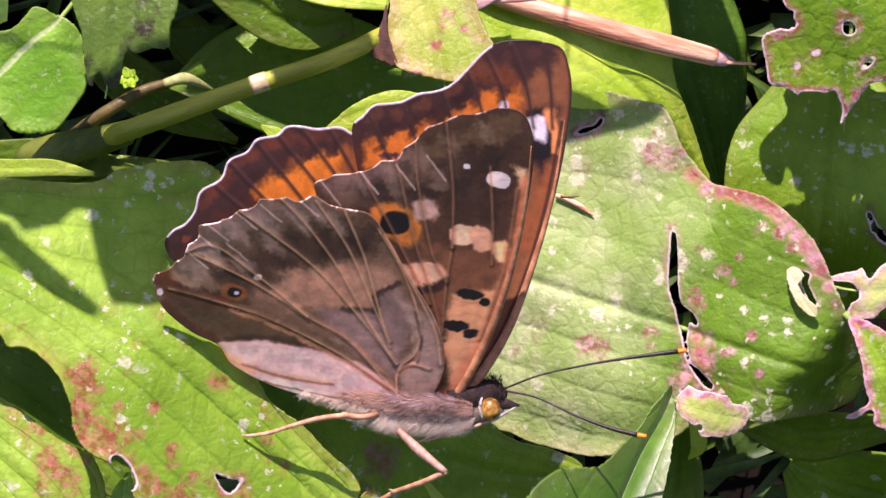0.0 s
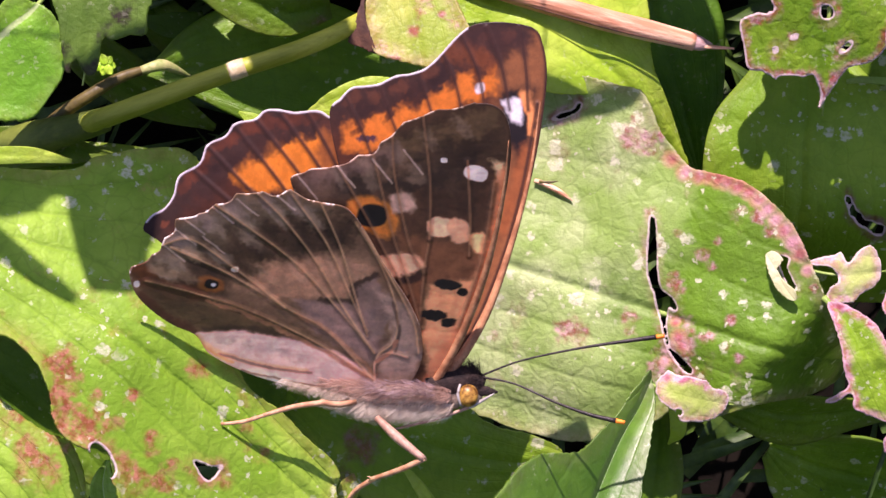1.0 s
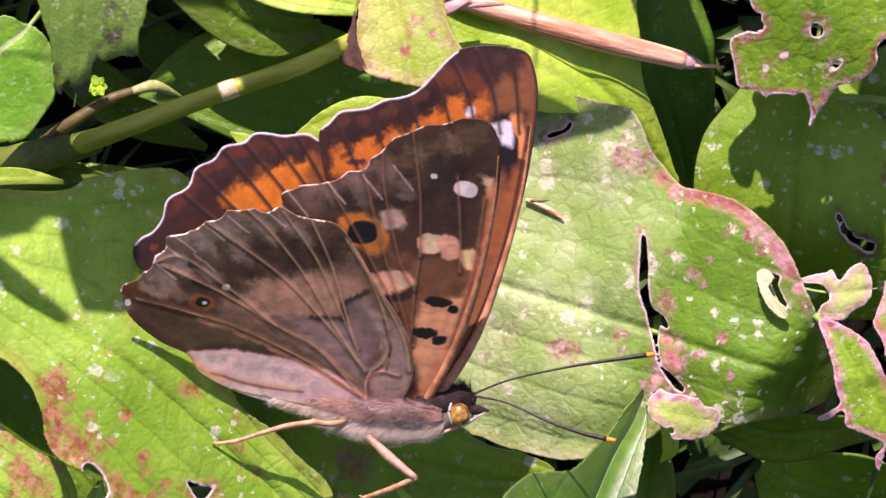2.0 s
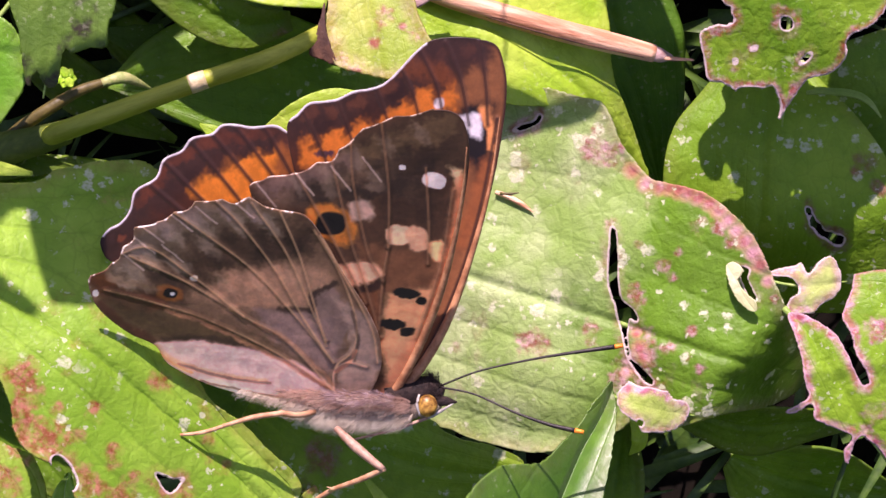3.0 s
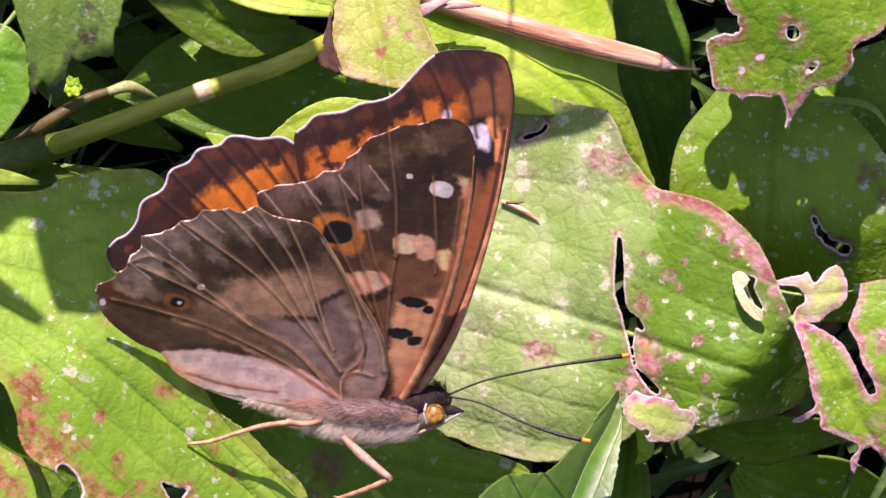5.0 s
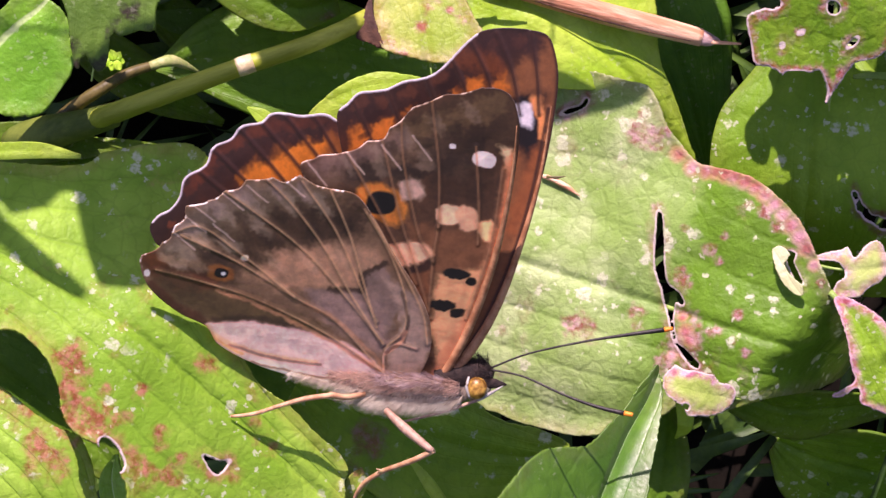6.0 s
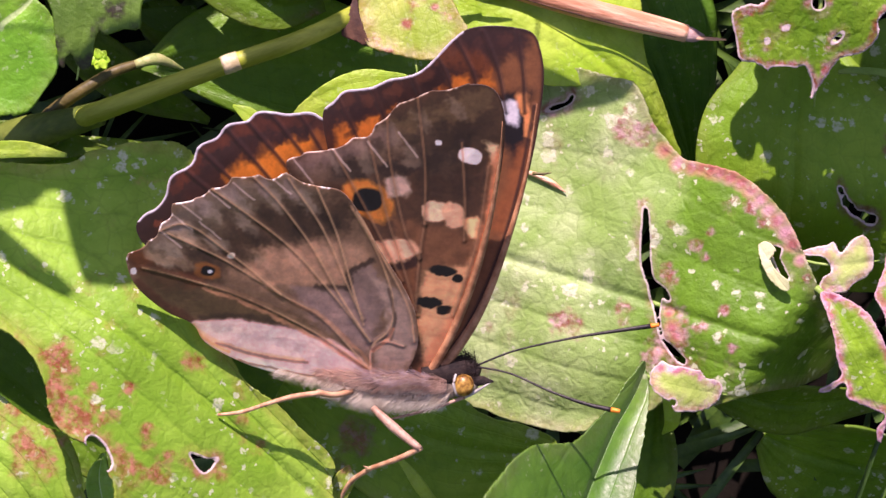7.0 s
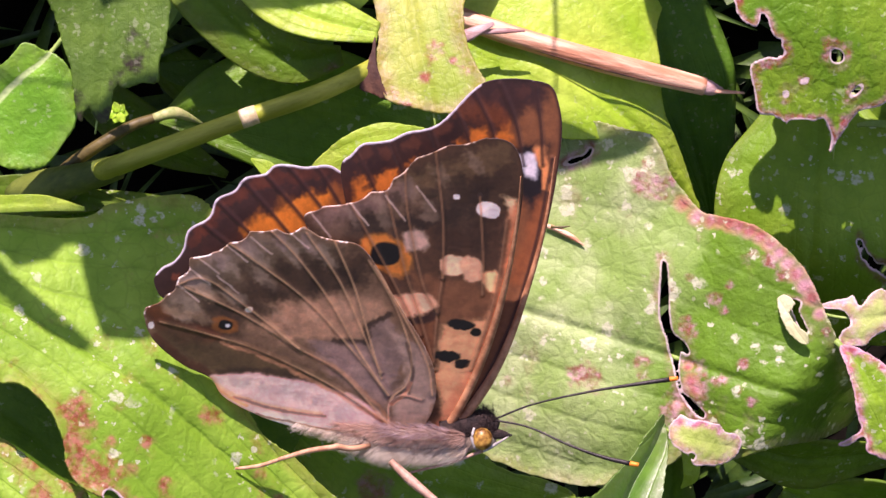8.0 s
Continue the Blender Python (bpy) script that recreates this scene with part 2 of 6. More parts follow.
M_PALEEDGE = leaf_material("leaf_rolled_edge", lin(120, 160, 60), lin(160, 190, 96), 0.2, 0.0, 0.0, 0.0, 1, 0.5, vein_dark=0.05)
M_SKIN = plain_material("dry_leaf_skin", lin(196, 176, 178), lin(236, 226, 228), 1.2, 0.5, 0.4, None, 0.4, 0.3)
M_GLOSSY = leaf_material("leaf_glossy", lin(70, 124, 26), lin(98, 150, 40), 0.3, 0.0, 0.1, 0.3, 3, 0.42, relief=0.3, spec=0.9)
M_MIDRIB = plain_material("midrib", lin(118, 150, 62), lin(150, 176, 92), 0.8, 0.5)
M_STEM = plain_material("stem_olive", lin(134, 146, 36), lin(172, 180, 62), 0.6, 0.55, 0.5, (0.12, 1, 1), turn=-19)
M_SLEEVE = plain_material("leaf_sheath", lin(72, 90, 26), lin(104, 118, 42), 0.5, 0.6, 0.4, (0.2, 1, 1), turn=-19)
M_JOINT = plain_material("stalk_joint", lin(128, 150, 74), lin(176, 176, 116), 1.2, 0.5, 0.3)
M_NODE_LIT = plain_material("stem_node_lit", lin(184, 168, 122), lin(216, 200, 160), 1.2, 0.5, 0.3)
M_PETIOLE = plain_material("petiole", lin(76, 68, 32), lin(108, 96, 50), 0.6, 0.5, 0.3)
M_STRAW = plain_material("straw", lin(190, 128, 94), lin(238, 194, 160), 0.9, 0.55, 0.9, (0.06, 1, 1), turn=14)
M_SHEATH = plain_material("dry_sheath", lin(158, 118, 112), lin(214, 184, 180), 1.0, 0.6, 0.5, (0.3, 1, 1), 0.4, 0.2)
# near-black: the deep shade of the gaps is put into the soil's colour
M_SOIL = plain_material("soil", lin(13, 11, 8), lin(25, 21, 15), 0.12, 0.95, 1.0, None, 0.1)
M_GRASS = plain_material("grass_blades", lin(42, 72, 18), lin(70, 100, 30), 0.4, 0.5, 0.3)
M_DRYLEAF = plain_material("dead_leaf", lin(62, 38, 28), lin(104, 70, 50), 0.5, 0.7, 0.5)
def foliage_material():
    n = Nodes("foliage_green")
    at = n.coords()
    rnd = n.tree.nodes.new("ShaderNodeNewGeometry").outputs["Random Per Island"]
    col = n.mix(rnd, lin(62, 104, 30), lin(128, 172, 58))
    col = n.mix(n.math("MULTIPLY", n.ramp(n.noise(at, 0.4, 5), 0.45, 0.7), 0.5), col, lin(52, 84, 28))
    return n.surface(col, 0.42, n.bump(n.noise(at, 1.2, 3), 0.4, 0.25), 0.45, 0.3)


M_FOLIAGE = foliage_material()
M_SPRIG = plain_material("sprig_green", lin(164, 220, 40), lin(196, 236, 74), 0.8, 0.45, 0.3, None, 0.4, 0.3)
M_UNDER = wing_material("wing_underside", (1.6, 1.25, 0.65), 0.5)
M_UPPER = wing_material("wing_upperside", (1.0, 0.8, 0.5), 0.5)
M_BODY = plain_material("body_grey_fur", lin(120, 104, 90), lin(176, 160, 140), 1.4, 0.8, 0.8)
M_HEADBLACK = plain_material("head_dark_fur", lin(26, 18, 16), lin(54, 40, 34), 1.8, 0.8, 0.9)
M_FUR = plain_material("fur_pale", lin(196, 180, 160), lin(230, 220, 202), 0.6, 0.7, 0.2, None, 0.3, 0.3)
M_ROOT = plain_material("fur_mauve", lin(150, 124, 122), lin(190, 166, 164), 0.6, 0.7, 0.2, None, 0.3, 0.2)
M_FURTAN = plain_material("fur_tan", lin(150, 118, 102), lin(204, 170, 150), 0.7, 0.7, 0.2, None, 0.3, 0.2)
M_FURDARK = plain_material("fur_dark", lin(30, 20, 18), lin(60, 42, 36), 0.6, 0.7, 0.2)
M_EYE = plain_material("compound_eye", lin(100, 62, 20), lin(190, 148, 64), 1.5, 0.35, 0.1)
M_LEG = plain_material("leg_tan", lin(172, 122, 88), lin(210, 166, 128), 0.9, 0.5, 0.3)
M_LEGPALE = plain_material("leg_pale", lin(150, 112, 92), lin(190, 156, 134), 0.9, 0.5, 0.3)
M_ANT = plain_material("antenna_black", lin(22, 18, 16), lin(48, 42, 38), 1.2, 0.45, 0.3)
M_TIP = plain_material("antenna_orange", lin(236, 120, 26), lin(246, 160, 50), 1.2, 0.5, 0.2)
M_COSTA = plain_material("costa_tan", lin(150, 98, 64), lin(196, 142, 100), 0.7, 0.6, 0.3)
M_PALP = plain_material("palp_white", lin(140, 136, 130), lin(184, 180, 172), 1.2, 0.6, 0.3)


# ---------------------------------------------------------------- mesh tools
def mesh_object(name, verts, faces, mat, parent=None, label="", smooth=True):
    me = bpy.data.meshes.new(name)
    me.from_pydata([tuple(v) for v in verts], [], [tuple(f) for f in faces])
    me.materials.append(mat)
    if smooth:
        me.polygons.foreach_set("use_smooth", [True] * len(me.polygons))
    me.update()
    ob = new(name, me)
    if parent is not None:
        ob.parent = parent
    if label:
        tagged(ob, label)
    return ob


def spline(points, n):
    """Catmull-Rom through the points, n samples."""
    p = np.array(points, float)
    p = np.vstack([2 * p[0] - p[1], p, 2 * p[-1] - p[-2]])
    k = len(p) - 3
    out = []
    for t in np.linspace(0, k, n):
        i = min(int(t), k - 1)
        f = t - i
        a, b, c, d = p[i:i + 4]
        out.append(0.5 * (2 * b + (c - a) * f + (2 * a - 5 * b + 4 * c - d) * f * f + (3 * b - a - 3 * c + d) * f ** 3))
    return np.array(out)


def closed_spline(points, per=10):
    p = np.array(points, float)
    n = len(p)
    out = []
    for i in range(n):
        a, b, c, d = p[i - 1], p[i], p[(i + 1) % n], p[(i + 2) % n]
        for f in np.arange(per) / per:
            out.append(0.5 * (2 * b + (c - a) * f + (2 * a - 5 * b + 4 * c - d) * f * f + (3 * b - a - 3 * c + d) * f ** 3))
    return np.array(out)


def inside(poly, x, y):
    """Which of the points lie inside the polygon."""
    res = np.zeros(x.shape, bool)
    px, py = poly[:, 0], poly[:, 1]
    for i in range(len(poly)):
        j = i - 1
        cross = (py[i] > y) != (py[j] > y)
        if py[i] != py[j]:
            res ^= cross & (x < (px[j] - px[i]) * (y - py[i]) / (py[j] - py[i]) + px[i])
    return res


def nearest(poly, x, y):
    """Distance to, and nearest point of, the polygon's outline."""
    best = np.full(x.shape, 1e9)
    bx, by = x.copy(), y.copy()
    for i in range(len(poly)):
        a, b = poly[i - 1], poly[i]
        d = b - a
        l = max(d @ d, 1e-12)
        t = np.clip(((x - a[0]) * d[0] + (y - a[1]) * d[1]) / l, 0, 1)
        qx, qy = a[0] + t * d[0], a[1] + t * d[1]
        e = np.hypot(x - qx, y - qy)
        m = e < best
        best = np.where(m, e, best)
        bx, by = np.where(m, qx, bx), np.where(m, qy, by)
    return best, bx, by


def tube(points, radii, rings=24, around=10, flat=1.0):
    """A tapered tube through points in millimetres. Returns verts, faces (metres)."""
    c = spline(points, rings)
    r = np.interp(np.linspace(0, 1, rings), np.linspace(0, 1, len(radii)), radii)
    verts, faces = [], []
    ref = Vector((0.13, 0.2, 1))
    for i in range(rings):
        t = Vector(c[min(i + 1, rings - 1)] - c[max(i - 1, 0)]).normalized()
        s = t.cross(ref).normalized()
        b = s.cross(t)
        for j in range(around):
            a = 2 * math.pi * j / around
            q = Vector(c[i]) + s * math.cos(a) * r[i] + b * math.sin(a) * r[i] * flat
            verts.append(q * MM)
    for i in range(rings - 1):
        for j in range(around):
            k = (j + 1) % around
            faces.append((i * around + j, (i + 1) * around + j, (i + 1) * around + k, i * around + k))
    faces.append(tuple(range(around)))
    faces.append(tuple((rings - 1) * around + j for j in range(around - 1, -1, -1)))
    return verts, faces


def bank_tube(name, points, radii, mat, parent=None, rings=24, around=10, flat=1.0, label=""):
    v, f = tube(points, radii, rings, around, flat)
    ob = mesh_object(name, v, f, mat, parent, label)
    if parent is None:
        ob.matrix_world = BANK
    return ob


# ---------------------------------------------------------------- leaves
LEAVES = 0


def leaf(label, mid, left, right, mat, face=(0, 0, 1), face_end=None, cup=0.12, fold=0.0, quilt=0.10, veins=7, wave=0.5, tears=(), stains=(), ragged=0.0,
         group="leaves", rib=0.5, res=1.0, curl=0.0, name="leaf", trim=None, holes=(), eaten=False, lip=0.0, blush=(), droop=None):
    """A leaf blade lofted along its midrib. left, right: half widths at even stations, in mm. stains: dead blotches as (across, up, radius) on the bank. tears: one rip through such points.
    trim: the blade's irregular margin on the bank, holes: openings of free shape, eaten: whether that margin is gnawed and scorched, lip: how far it curls up. blush: softly reddened places as (across, up, radius). droop: a line (two points on the bank) beyond whose right side the blade bends down, and how strongly."""
    global LEAVES
    LEAVES += 1
    seed = LEAVES * 17.3
    length = np.linalg.norm(np.diff(spline(mid, 40), axis=0), axis=1).sum()
    widest = max(max(left), max(right))
    ns = int(min(300, max(30, length / 0.36 * res)))
    nv = int(min(110, max(12, widest / 0.36 * res)))
    c = spline(mid, ns)
    lw = np.maximum(spline([[w] for w in left], ns)[:, 0], 0.02)
    rw = np.maximum(spline([[w] for w in right], ns)[:, 0], 0.02)
    verts, flats, uvs, edge, wound, stain, flush = [], [], [], [], [], [], []
    f0, f1 = Vector(face).normalized(), Vector(face_end or face).normalized()
    for i in range(ns):
        s = i / (ns - 1)
        t = Vector(c[min(i + 1, ns - 1)] - c[max(i - 1, 0)]).normalized()
        nrm = f0.lerp(f1, s).normalized()
        side = nrm.cross(t).normalized()
        up = t.cross(side).normalized()
        for j in range(-nv, nv + 1):
            v = j / nv
            w = lw[i] if v > 0 else rw[i]
            if ragged:
                w = w * (1 + ragged * noise.noise(Vector((s * length * 0.35, seed + (5 if v > 0 else 0), 1))) + 0.5 * ragged * noise.noise(Vector((s * length * 1.3, seed + (5 if v > 0 else 0), 7))))
            x = v * w
            q = Vector(c[i]) + side * x
            h = fold * abs(x) + cup * abs(x) ** 1.5 / max(widest, 1) ** 0.5 - 0.5 * rib * math.exp(-(x / 0.5) ** 2)
            h += quilt * abs(math.sin(math.pi * v * veins)) * min(1, w / 3)
            h += wave * noise.noise(Vector((q.x * 0.11, q.y * 0.11, seed)))
            h += wave * 0.7 * abs(v) ** 2 * noise.noise(Vector((s * length * 0.22, seed, 3 if v > 0 else 9)))
            if v < 0 and curl:
                h -= curl * max(0.2, s - 0.4) * max(0, -v - 0.3) ** 2 * w
            if droop:
                (ax, ay), (bx, by), k = droop
                past = ((by - ay) * (q.x - ax) - (bx - ax) * (q.y - ay)) / math.hypot(bx - ax, by - ay)
                h -= k * max(0, past + 0.8 * noise.noise(Vector((q.x * 0.3, q.y * 0.3, seed)))) ** 2
            verts.append(q + up * h)
            red = 0.0
            for bs, bv, bl in blush:
                d = math.hypot(q.x - bs, q.y - bv) / bl + 0.25 * noise.noise(Vector((q.x * 0.9, q.y * 0.9, seed + 60)))
                red = max(red, min(1, max(0, (1.75 - d) / 1.45)))
            flush.append(red)
            flats.append(q)
            uvs.append((s, v))
            edge.append(min(w * (1 - abs(v)), s * length + 2, (1 - s) * length))
            near = 9.0
            for (ax, ay, ar), (bx, by, br) in zip(tears, tears[1:]):
                ex, ey = bx - ax, by - ay
                k = min(1, max(0, ((q.x - ax) * ex + (q.y - ay) * ey) / (ex * ex + ey * ey)))
                d = math.hypot(q.x - ax - k * ex, q.y - ay - k * ey) - ar - k * (br - ar) + 0.16 * noise.noise(Vector((q.x * 2.0, q.y * 2.0, seed + 50)))
                near = min(near, d)
            wound.append(near)
            worst = 0.0
            for bs, bv, bl in stains:
                d = math.hypot(q.x - bs, q.y - bv) / bl + 0.45 * noise.noise(Vector((q.x * 0.8, q.y * 0.8, seed + 60))) + 0.5 * noise.noise(Vector((q.x * 2.1, q.y * 2.1, seed + 61)))
                worst = max(worst, min(1, max(0, (1.25 - d) / 0.5)))
            stain.append(worst)
    cut = np.array(wound)
    if trim or holes:
        fx, fy = np.array([p.x for p in flats]), np.array([p.y for p in flats])
        jitter = np.array([0.10 * noise.noise(Vector((a * 2.2, b * 2.2, seed))) + 0.05 * noise.noise(Vector((a * 5, b * 5, seed))) for a, b in zip(fx, fy)])
        for hole in holes:
            poly = closed_spline(hole, 5)
            d = nearest(poly, fx, fy)[0]
            cut = np.minimum(cut, np.where(inside(poly, fx, fy), -d, d) + 0.6 * jitter)
        wound = list(np.minimum(wound, cut))
        if trim:
            poly = closed_spline(trim, 5)
            d = nearest(poly, fx, fy)[0]
            d = np.where(inside(poly, fx, fy), d, -d) + jitter
            cut = np.minimum(cut, d)
            edge = list(np.minimum(edge, np.maximum(d, 0)))
            if eaten:
                wound = list(np.minimum(wound, d))
            if lip:
                for k, e in enumerate(edge):
                    if e < 2:
                        verts[k] = verts[k] + Vector((0, 0, lip * (1 - e / 2) ** 2))
    cut = list(cut)
    torn = bool(tears or trim or holes)
    row = 2 * nv + 1
    faces = []
    for i in range(ns - 1):
        for j in range(row - 1):
            a = i * row + j
            quad = (a, a + row, a + row + 1, a + 1)
            if torn and sum(cut[k] > 0 for k in quad) < 2:
                continue
            faces.append(quad)
    if torn:
        # slide the torn rim onto the line of the tear
        moved = {}
        for k in {k for f in faces for k in f}:
            if cut[k] < 0:
                i, j = divmod(k, row)
                near = [i2 * row + j2 for i2, j2 in ((i - 1, j), (i + 1, j), (i, j - 1), (i, j + 1), (i - 1, j - 1), (i + 1, j + 1), (i - 1, j + 1), (i + 1, j - 1)) if 0 <= i2 < ns and 0 <= j2 < row]
                best = max(near, key=lambda m: cut[m])
                if cut[best] > 0:
                    moved[k] = (verts[k].lerp(verts[best], -cut[k] / (cut[best] - cut[k])), wound[best])
        for k, (p, w) in moved.items():
            verts[k], wound[k] = p, max(0.0, min(w, wound[k]))
    used = sorted({k for f in faces for k in f})
    index = {k: n for n, k in enumerate(used)}
    me = bpy.data.meshes.new(name)
    me.from_pydata([verts[k] * MM for k in used], [], [[index[k] for k in f] for f in faces])
    me.materials.append(mat)
    uv = me.uv_layers.new(name="UVMap")
    loops = np.empty(len(me.loops), dtype=np.int32)
    me.loops.foreach_get("vertex_index", loops)
    flat = np.array([uvs[k] for k in used], dtype=np.float32)
    uv.data.foreach_set("uv", flat[loops].ravel())
    for key, values in (("edge", edge), ("wound", wound), ("stain", stain), ("blush", flush)):
        a = me.attributes.new(key, "FLOAT", "POINT")
        a.data.foreach_set("value", np.array([values[k] for k in used], dtype=np.float32))
    me.polygons.foreach_set("use_smooth", [True] * len(me.polygons))
    me.update()
    ob = new(name, me)
    ob.matrix_world = BANK
    th = ob.modifiers.new("thickness", "SOLIDIFY")
    th.thickness, th.offset = 0.22 * MM, -1
    tagged(ob, label, "leaf", group)
    if rib:
        # raised midrib on the underside
        pts = []
        for i in range(0, ns, max(1, ns // 16)):
            nrm = f0.lerp(f1, i / (ns - 1)).normalized()
            pts.append(verts[i * row + nv] - nrm * (0.30 + 0.45 * rib))
        v, f = tube(pts, [0.45 * rib + 0.1, 0.35 * rib + 0.08, 0.08], 30, 8)
        mesh_object("midrib", v, f, M_MIDRIB, ob)
    return ob


# ---------------------------------------------------------------- ground
def build_ground():
    """One soil sheet: level below, rising as a bank behind the leaves, level above, out to the horizon."""
    up, out = BANK.to_3x3() @ Vector((0, 1, 0)), BANK.to_3x3() @ Vector((0, 0, 1))
    xs = np.concatenate([[-3000, -600, -100, -20, -4, -1], np.linspace(-0.3, 0.3, 61), [1, 4, 20, 100, 600, 3000]])
    slope = np.linspace(-0.25, 0.25, 61)
    profile = []
    base = B((0, 0, -58))
    lo, hi = base + up * slope[0], base + up * slope[-1]
    for d in (3000, 600, 100, 20, 4, 1, 0.2):
        profile.append((lo.y - d, lo.z))
    for s in slope:
        p = base + up * s
        profile.append((p.y, p.z))
    for d in (0.2, 1, 4, 20, 100, 600, 3000):
        profile.append((hi.y + d, hi.z))
    verts, faces = [], []
    for y, z in profile:
        for x in xs:
            h = 0.006 * noise.noise(Vector((x * 40, y * 40, 3))) + 0.003 * noise.noise(Vector((x * 160, y * 160, 5))) if abs(x) < 1.1 else 0
            verts.append((x, y, z + h))
    n = len(xs)
    for i in range(len(profile) - 1):
        for j in range(n - 1):
            faces.append((i * n + j, i * n + j + 1, (i + 1) * n + j + 1, (i + 1) * n + j))
    tagged(mesh_object("ground", verts, faces, M_SOIL), "crumbly soil coloured near-black for the shade of the bank", "ground", "", "structure")


build_ground()

# ---------------------------------------------------------------- the leaves of the bank
# broad mildewed leaf behind the butterfly, torn across, its margin reddened
leaf("broad light green leaf with mildew spots and a torn, reddened margin", [(-4.37, 1.27, -29.5), (8.58, -2.97, -28.0), (21.96, -7.36, -22.8), (35.42, -11.75, -17.8), (50.54, -16.71, -16.0)],
     [9.5, 18.0, 22.0, 24.0, 22.0, 19.0, 17.0, 15.0, 12.0], [8.0, 16.0, 17.0, 17.0, 16.0, 14.0, 12.0, 10.0, 8.0], M_BIG, face=(-0.28, 0.0, 1), cup=-0.05, quilt=0.13, veins=4, wave=1.4, res=1.7, curl=0.8, lip=0.6, droop=((28.0, -15.65), (35.18, -7.13), 0.32),
     trim=[(-10.17, 7.80), (-4.64, 14.43), (3.64, 16.04), (11.82, 16.42), (13.44, 16.55), (14.14, 15.88), (13.81, 14.91), (13.98, 14.14), (14.51, 14.68), (15.26, 15.37), (17.72, 14.68), (19.84, 14.10), (21.11, 13.59), (21.96, 11.84), (22.70, 9.67), (23.96, 7.88), (25.21, 6.41), (26.99, 5.92), (29.07, 5.40), (31.14, 4.46), (33.71, 2.07), (35.23, -0.08), (36.34, -2.76), (37.49, -5.43), (38.25, -7.56), (38.77, -9.43), (39.60, -12.36), (39.85, -14.22), (38.45, -15.65), (35.61, -16.10), (32.79, -16.02), (30.46, -16.53), (28.79, -17.03), (27.20, -17.41), (23.80, -16.57), (21.96, -17.79), (18.25, -18.96), (15.58, -19.89), (12.90, -19.95), (9.87, -19.25), (7.70, -18.81), (5.51, -17.85), (-0.22, -16.50), (-7.96, -8.79)],
     holes=[[(21.91, 1.68), (22.33, 1.24), (22.48, -1.03), (22.43, -3.19), (22.64, -5.08), (23.12, -5.62), (23.85, -6.21), (24.27, -7.07), (23.96, -7.39), (23.54, -6.96), (23.27, -7.61), (23.22, -8.59), (23.54, -10.74), (24.17, -11.38), (24.90, -12.13), (25.58, -12.98), (25.37, -13.41), (24.79, -12.99), (23.96, -11.92), (23.33, -10.75), (22.85, -8.59), (22.33, -6.97), (22.12, -5.62), (21.69, -4.27), (21.59, -2.65), (21.80, 0.05)],
            [(12.63, 11.21), (13.44, 11.74), (14.51, 12.00), (15.05, 12.70), (15.37, 12.48), (15.05, 11.94), (14.24, 11.52), (13.33, 11.20)],
            [(33.67, -2.21), (34.49, -2.43), (34.28, -3.28), (34.79, -4.35), (35.09, -5.31), (34.47, -4.89), (33.87, -3.55)]],
     stains=[(20.37, 9.70, 1.0), (21.17, 8.72, 1.1), (19.84, 9.00, 0.8), (20.80, 11.16, 0.7), (22.22, 9.25, 0.9), (22.75, 7.89, 0.8), (14.78, -9.49, 1.4), (13.71, -8.96, 0.7), (19.84, -8.08, 0.8), (19.84, -9.16, 0.6), (24.59, -9.11, 1.3), (25.11, -10.45, 1.0), (23.96, -4.53, 0.8), (24.32, -5.34, 0.7), (24.59, 0.05, 0.4), (26.68, -1.83, 0.6), (27.20, -9.89, 0.7), (30.05, -11.73, 0.5), (29.01, -10.67, 0.4), (23.27, -11.29, 1.2), (22.48, -12.92, 1.0), (23.80, -8.31, 0.7), (28.24, -0.75, 0.4), (7.04, -9.85, 0.5), (25.89, -13.94, 0.8),
             (31.9, 1.6, 0.7), (33.2, 0.3, 0.8), (34.97, -1.15, 0.7), (33.16, -2.21, 0.6), (36.83, -5.16, 0.5), (34.68, -4.89, 0.6), (29.3, -8.1, 0.5), (27.6, -3.2, 0.4), (30.4, 2.3, 0.4)],
     blush=[(23.6, 7.2, 0.62), (24.9, 5.9, 0.70), (26.3, 5.5, 0.62), (27.2, 5.4, 0.62), (28.1, 5.2, 0.70), (29.0, 4.9, 0.70), (30.0, 4.5, 0.70), (30.9, 3.9, 0.62), (31.8, 3.2, 0.62), (32.6, 2.3, 0.55), (33.4, 1.3, 0.55), (34.2, 0.3, 0.70), (34.9, -0.8, 0.70), (35.5, -1.9, 0.70), (36.2, -3.5, 0.47), (24.46, -9.83, 0.62), (24.14, -8.49, 0.37), (24.89, -10.63, 0.56), (23.1, -12.2, 0.43)], group="bank leaves")
# torn pink flap below the tear
leaf("small torn leaf flap with a pink scorched margin", [(21.18, -14.12, -19.5), (23.47, -14.96, -18.0), (26.13, -15.65, -18.0), (30.33, -16.45, -20.0)],
     [2.2, 3.2, 3.2, 2.4], [2.2, 3.2, 3.2, 2.4], M_FLAP, cup=-0.12, veins=2, wave=0.5, group="bank leaves", rib=0.2, quilt=0.02, eaten=True, res=1.8,
     trim=[(22.07, -13.81), (22.98, -12.85), (23.88, -13.27), (24.95, -13.38), (26.18, -13.75), (27.08, -13.91), (27.67, -14.66), (28.90, -14.98), (29.16, -15.94), (28.58, -17.01), (27.30, -17.75), (25.48, -17.81), (24.31, -17.65), (23.88, -16.85), (22.44, -15.83), (21.91, -14.87)],
     holes=[[(23.83, -16.58), (24.31, -16.58), (24.52, -17.01), (24.20, -17.17)]])
